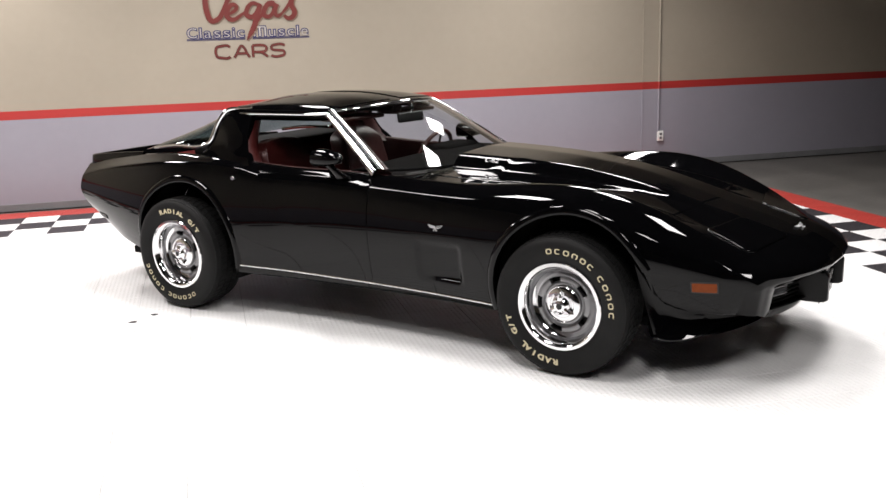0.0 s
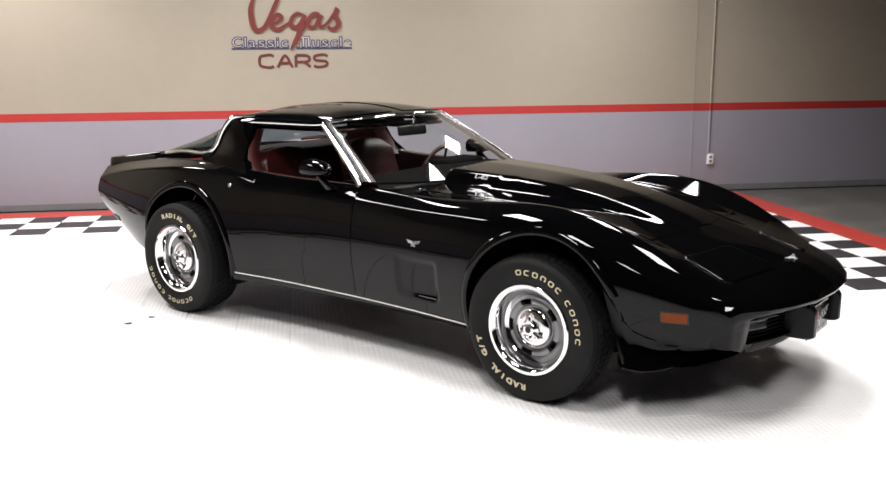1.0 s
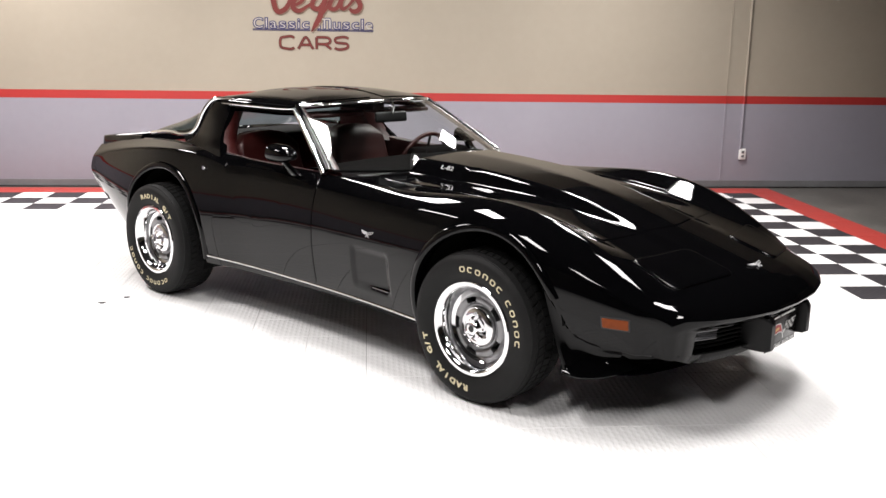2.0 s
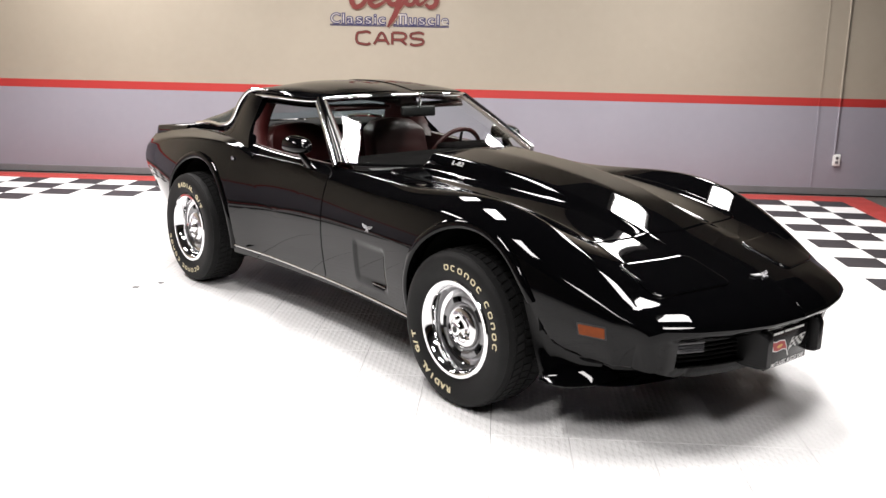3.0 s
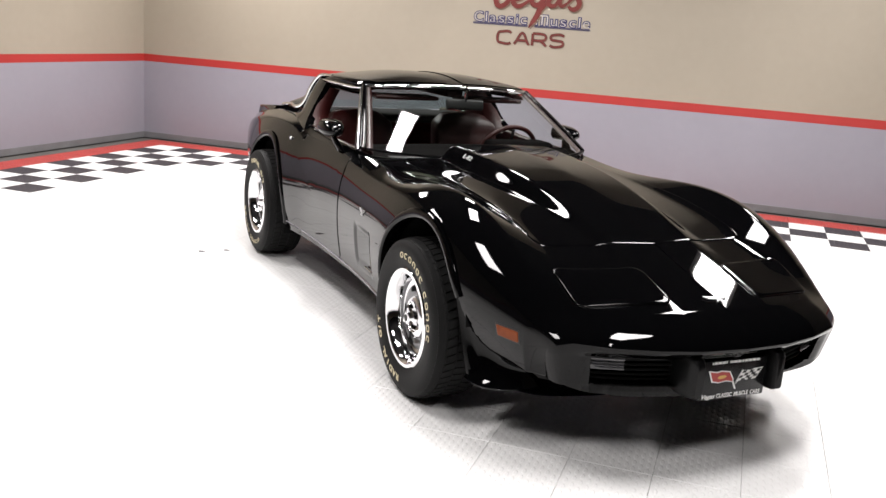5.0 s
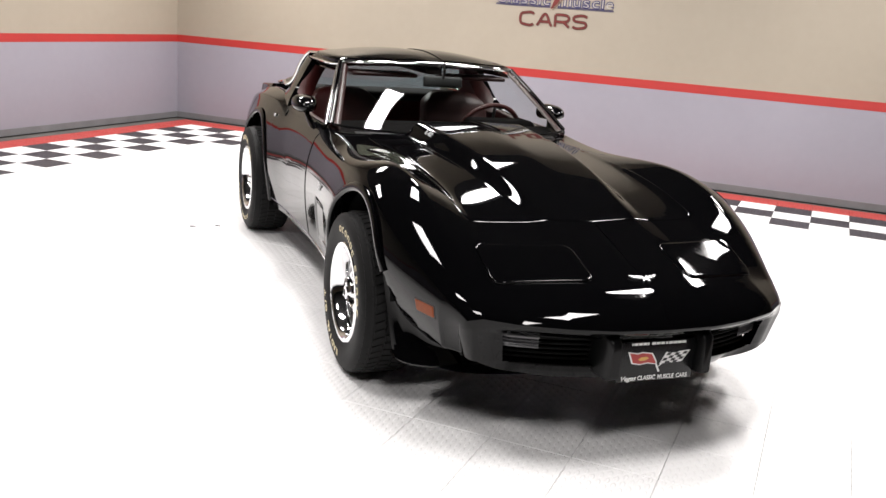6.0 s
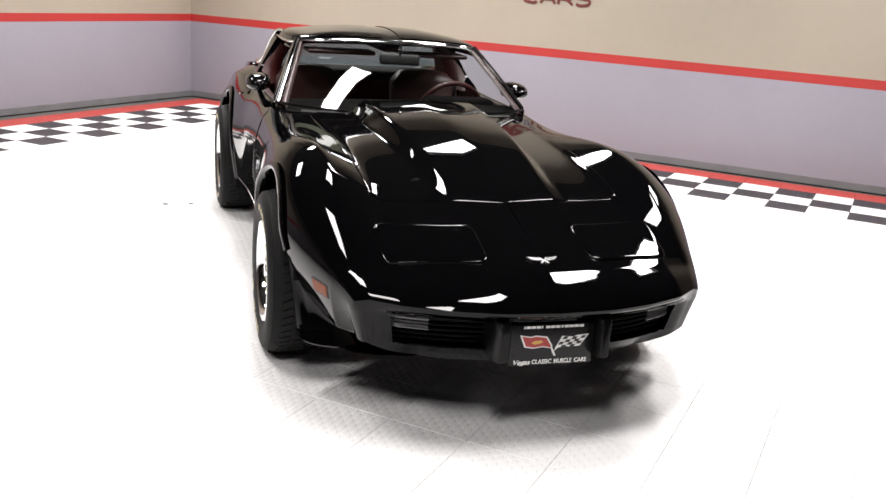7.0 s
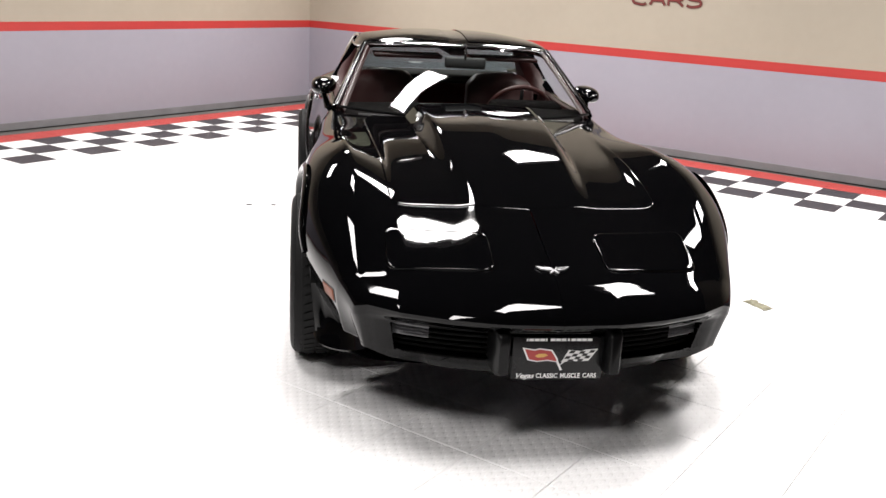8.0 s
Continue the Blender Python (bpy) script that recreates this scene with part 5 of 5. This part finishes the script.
flags_badge("wing_badge", car, frame_on_skin(-0.676, 0.636, [0, 2], -1, 0.8, (1, 0, 0)) @ Matrix.Diagonal((1, 0.72, 1, 1)))
flags_badge("wing_badge", car, frame_on_skin(-0.676, 0.636, [0, 2], 1, 0.8, (-1, 0, 0)) @ Matrix.Diagonal((1, 0.72, 1, 1)))
flags_badge("nose_badge", car, frame_on_skin(0.868, 0.001, [0, 1], 1, 0.0, (0, 1, 0)) @ Matrix.Diagonal((1.25, 0.85, 1.2, 1)))
for sd in (-1, 1):
    b = text_bm("L-82", 0.033, 0.0015, "CENTER", 1.35)
    lt = part("bonnet_letters", b, BADGE, hood, "chrome engine badge letters", smooth=False)
    lt.matrix_basis = frame_on_skin(-0.64, 0.290, [0, 1], sd, 0.0, (-sd, 0, 0)) @ Matrix.Translation((0, -0.012, 0.003))
    # flush door handle
    panel("door_handle", [(-1.90, 0.838), (-2.045, 0.862), (-2.045, 0.832), (-1.90, 0.812)], [0, 2], 0.008, sd, off=0.007, vmin=0.67, edge=0.004, label="flush black door handle")
    # slot at the foot of the sunken wing panel
    b = bmesh.new()
    u, v = find([(x, 0.378) for x in (-0.66, -0.60, -0.545)], [0, 2], 0.85)
    p = skin(u, v)
    tube(b, [(q[0], sd * (q[1] - 0.004), q[2] - 0.004) for q in p], 0.004, 8, flat=0.6)
    part("vent_strip", b, CHROME, car, "short chrome strip in the wing vent")
    panel("rear_side_marker", [(-3.40, 0.492), (-3.29, 0.486), (-3.29, 0.456), (-3.40, 0.462)], [0, 2], 0.005, sd, off=0.005, vmin=0.8, edge=0.004, material=DARK_PLASTIC, label="dark red rear side lamp")

# ---- the sign on the wall ----
sign = thing("wall_sign", pose(2.6, WALL_Y - 0.0015, 0), "painted red and blue wall sign in three lines", "sign")


def flat_on_wall(bm, thick=0.002):
    for v in bm.verts:
        v.co = Vector((v.co.x, -max(v.co.z, 0), v.co.y))
    return bm


def ribbon(bm, pts, widths, z=0.001, rise=0.0, n=40):
    """A flat brush stroke along pts with changing width, in the xy plane."""
    path = smooth_path(pts, n)
    w = np.interp(np.linspace(0, 1, n), np.linspace(0, 1, len(widths)), widths)
    rows = []
    for i in range(n):
        d = path[min(i + 1, n - 1)] - path[max(i - 1, 0)]
        d = d / (np.linalg.norm(d) + 1e-9)
        nx, ny, h = -d[1], d[0], z + i * rise
        rows.append([(path[i][0] + nx * w[i] / 2, path[i][1] + ny * w[i] / 2, h), (path[i][0] - nx * w[i] / 2, path[i][1] - ny * w[i] / 2, h)])
    grid(bm, rows, flip=True)
    return bm


def brush_stroke(pts, wd):
    """One red stroke of the painted script with its pale shadow; later paint lies over earlier."""
    pts = [(x + (z - 1.85) * 0.12, z - (0.042 if z > 1.7 else 0.0)) for x, z in pts]
    lift = 0.0007 * (pts[0][0] + 0.5) / 0.2
    part("stroke_outline", flat_on_wall(ribbon(bmesh.new(), [(x + .013, z - .011) for x, z in pts], [w * 1.05 for w in wd], 0.0012 + lift, 0.00008)), SIGN_SHADE, sign, smooth=False)
    part("brush_stroke", flat_on_wall(ribbon(bmesh.new(), pts, wd, 0.008 + lift, 0.00012)), SIGN_RED, sign, smooth=False)


brush_stroke([(-0.4, 2.14), (-0.425, 2.02), (-0.4, 1.88), (-0.35, 1.8), (-0.29, 1.82), (-0.245, 1.9), (-0.2, 2.02), (-0.16, 2.14)],
             [0.02, 0.05, 0.055, 0.05, 0.045, 0.04, 0.045, 0.03])
brush_stroke([(-0.215, 1.855), (-0.15, 1.885), (-0.12, 1.935), (-0.15, 1.955), (-0.2, 1.91), (-0.205, 1.84), (-0.16, 1.81), (-0.09, 1.84), (-0.03, 1.88)],
             [0.02, 0.03, 0.04, 0.04, 0.045, 0.05, 0.04, 0.03, 0.025])
brush_stroke([(0.09, 1.95), (0.04, 1.965), (-0.01, 1.92), (-0.015, 1.85), (0.03, 1.83), (0.08, 1.88), (0.11, 1.955), (0.085, 1.84), (0.055, 1.72), (0.03, 1.62), (0.005, 1.565)],
             [0.03, 0.04, 0.045, 0.05, 0.035, 0.035, 0.05, 0.055, 0.055, 0.045, 0.01])
brush_stroke([(0.09, 1.78), (0.13, 1.85), (0.2, 1.945), (0.255, 1.955), (0.22, 1.965), (0.165, 1.92), (0.155, 1.845), (0.2, 1.83), (0.245, 1.88), (0.275, 1.955), (0.26, 1.87), (0.285, 1.835), (0.33, 1.86)],
             [0.02, 0.025, 0.03, 0.035, 0.04, 0.045, 0.05, 0.04, 0.035, 0.05, 0.05, 0.04, 0.025])
brush_stroke([(0.33, 1.86), (0.39, 1.94), (0.43, 2.02), (0.42, 1.94), (0.455, 1.88), (0.44, 1.825), (0.385, 1.815), (0.355, 1.84)],
             [0.02, 0.03, 0.03, 0.045, 0.05, 0.05, 0.045, 0.03])


def hollow(bm, x0, x1, z0, z1, t, z=0.001):
    """A rectangular loop of line width t."""
    o = [(x0, z0), (x1, z0), (x1, z1), (x0, z1)]
    i = [(x0 + t, z0 + t), (x1 - t, z0 + t), (x1 - t, z1 - t), (x0 + t, z1 - t)]
    vo, vi = [bm.verts.new((*p, z)) for p in o], [bm.verts.new((*p, z)) for p in i]
    for k in range(4):
        bm.faces.new([vo[k], vo[(k + 1) % 4], vi[(k + 1) % 4], vi[k]])


def square_m(t):
    """A square-shouldered capital M: three stems under a bar, each grown by t."""
    bm = bmesh.new()
    for a, b_, c, d in ((0.0, 0.016, 0.0, 0.084), (0.046, 0.062, 0.0, 0.084), (0.092, 0.108, 0.0, 0.084)):
        bm.faces.new([bm.verts.new((px, py, 0)) for px, py in ((a - t, c - t), (b_ + t, c - t), (b_ + t, d - t), (a - t, d - t))])
    bm.faces.new([bm.verts.new((px, py, 0)) for px, py in ((-t, 0.084 - t), (0.108 + t, 0.084 - t), (0.1 + t, 0.1 + t), (0.008 - t, 0.1 + t))])
    return bm


for word, x0, x1 in (("Classic", -0.612, -0.045), ("Muscle", 0.03, 0.59)):
    cells = [1.05 if c == "C" else 1.35 if c == "M" else 0.34 if c in "li" else 0.8 for c in word]
    unit = (x1 - x0 - 0.009 * (len(word) - 1)) / sum(cells)
    x = x0
    for c, cell in zip(word, cells):
        outline, fill = text_bm(c, 0.14, 0.0, "LEFT", 1.0, 0.0075), text_bm(c, 0.14, 0.0, "LEFT", 1.0, -0.0016)
        if c == "M":
            outline, fill = square_m(0.0065), square_m(-0.0016)
        lo, hi = min(v.co.x for v in outline.verts), max(v.co.x for v in outline.verts)
        for bm_, h in ((outline, 0.003), (fill, 0.006)):
            for v in bm_.verts:
                v.co = Vector((x + (v.co.x - lo) * cell * unit / (hi - lo), v.co.y + 1.598, h))
        letter = part("letter", flat_on_wall(outline), SIGN_BLUE, sign, smooth=False)
        part("letter_fill", flat_on_wall(fill), GREY_LINE, letter, smooth=False)
        x += cell * unit + 0.009
    b = bmesh.new()
    hollow(b, x0, x1, 1.574, 1.59, 0.006, 0.0034)
    part("underline", flat_on_wall(b), SIGN_BLUE, sign, smooth=False)
# wide square-shouldered capitals under the two lines
CAPS = {"C": [[(1, .93), (.93, 1), (.28, 1), (.08, .93), (0, .72), (0, .28), (.08, .07), (.28, 0), (.93, 0), (1, .07)]],
        "A": [[(-.04, -.04), (.18, .38), (.40, .88), (.52, 1), (.66, .88), (.86, .38), (1.06, -.04)], [(.2, .32), (.5, .32), (.85, .32)]],
        "R": [[(0, -.04), (0, .5), (0, 1)], [(0, 1), (.7, 1), (.93, .9), (1, .72), (.93, .52), (.7, .42), (0, .42)], [(.55, .42), (.8, .22), (1.04, -.04)]],
        "S": [[(1, .93), (.9, 1), (.25, 1), (.06, .9), (.02, .74), (.1, .58), (.3, .53), (.7, .49), (.9, .44), (.98, .28), (.92, .1), (.72, 0), (.1, 0), (0, .07)]]}
for k, ch in enumerate("CARS"):
    for part_no, line in enumerate(CAPS[ch]):
        for name, dx, dz, wd, h, mt in (("letter_shadow", 0.006, -0.006, 0.024, 0.0012 + 0.0004 * part_no, SIGN_SHADE), ("letter_edge", 0, 0, 0.026, 0.0034 + 0.0004 * part_no, SIGN_DARK), ("letter", 0, 0, 0.016, 0.0052 + 0.0004 * part_no, SIGN_RED)):
            pts = [(-0.343 + k * 0.181 + p[0] * 0.138 + dx, 1.402 + p[1] * 0.110 + dz) for p in line]
            part(name, flat_on_wall(ribbon(bmesh.new(), pts, [wd] * 3, h, 0.0, 30)), mt, sign, smooth=False)

# ---- marks on the floor ----
for k, (mx, my, ln, rot) in enumerate(((1.586, 7.363, 0.045, 20), (1.699, 7.477, 0.04, -15))):
    b = bmesh.new()
    ring = [(ln * math.cos(a) * (0.5 + 0.12 * math.sin(3 * a)), ln * .42 * math.sin(a), 0.0022) for a in np.linspace(0, 2 * math.pi, 14, endpoint=False)]
    f = b.faces.new([b.verts.new(p) for p in ring])
    r = bmesh.ops.extrude_face_region(b, geom=[f])
    for v in r["geom"]:
        if isinstance(v, bmesh.types.BMVert):
            v.co.z = 0.0002
    bmesh.ops.recalc_face_normals(b, faces=b.faces)
    ob = tagged(link("floor_mark", b, PAINT_DULL, smooth=False), "small dark scuff on a white tile", "scuff", "floor scuffs")
    ob.matrix_world = pose(mx, my, 0, 0, 0, rot)
b = bmesh.new()
rng = random.Random(4)
rows = []
for i in range(12):
    row = []
    for j in range(8):
        x, y = -0.075 + 0.15 * i / 11, -0.035 + 0.07 * j / 7
        edge = min(i, 11 - i, j, 7 - j)
        row.append((x + rng.uniform(-.006, .006), y + rng.uniform(-.005, .005), 0.003 + (0.012 * rng.random() if edge > 0 else 0)))
    rows.append(row)
grid(b, rows)
ob = tagged(link("crumpled_leaf", b, PAPER, smooth=False), "crumpled grey-green scrap lying on the floor", "scrap")
ob.matrix_world = pose(4.908, 7.753, 0, 0, 0, -25)

# ---- the tiled floor ----
floor = thing("floor", None, "white interlocking floor tiles with a black chequered border and red edging", "floor", kind="structure")


def tile_mesh(name, material):
    """One moulded tile with softly bevelled edges, its top at floor level."""
    h, e = TILE / 2 - 0.0009, 0.0022
    v = [(s * (h - (e if top else 0)), t * (h - (e if top else 0)), 0.0 if top else (-0.0022 if mid else -0.011))
         for top, mid in ((1, 0), (0, 1), (0, 0)) for s, t in ((-1, -1), (1, -1), (1, 1), (-1, 1))]
    f = [(0, 1, 2, 3)]
    for r in (0, 4):
        for k in range(4):
            a, b2 = r + k, r + (k + 1) % 4
            f.append((a + 4, b2 + 4, b2, a))
    me = bpy.data.meshes.new(name)
    me.from_pydata(v, [], f)
    me.materials.append(material)
    return me


MESH = {"tile": tile_mesh("white_tile", TILE_WHITE), "black_tile": tile_mesh("black_tile", TILE_BLACK), "red_tile": tile_mesh("red_tile", TILE_RED)}
rest_v, rest_f = [], []
for i in range(-1, NI + 1):
    for j in range(-1, NJ):
        x, y = TX + TILE * (i + 0.5), TY - TILE * (j + 0.5)
        if y < SOUTH + 0.3:
            continue
        border = i in (-1, NI) or j == -1
        strip_zone = i < 3 or i >= NI - 3 or j < 3
        kind = "red_tile" if border else ("black_tile" if strip_zone and (i + j) % 2 else "tile")
        near = 2.3 < x < 7.1 and 2.6 < y < 8.0
        if kind == "tile" and not near:
            n = len(rest_v)
            me = MESH["tile"]
            rest_v += [(q.co.x + x, q.co.y + y, q.co.z) for q in me.vertices]
            rest_f += [tuple(n + k for k in p.vertices) for p in me.polygons]
            continue
        ob = new(kind, MESH[kind])
        ob.parent, ob.location = floor, (x, y, 0)
me = bpy.data.meshes.new("far_tiles")
me.from_pydata(rest_v, [], rest_f)
me.materials.append(TILE_WHITE)
far = new("far_tiles", me)
far.parent = floor
tagged(far, "white floor tiles", kind="stuff")
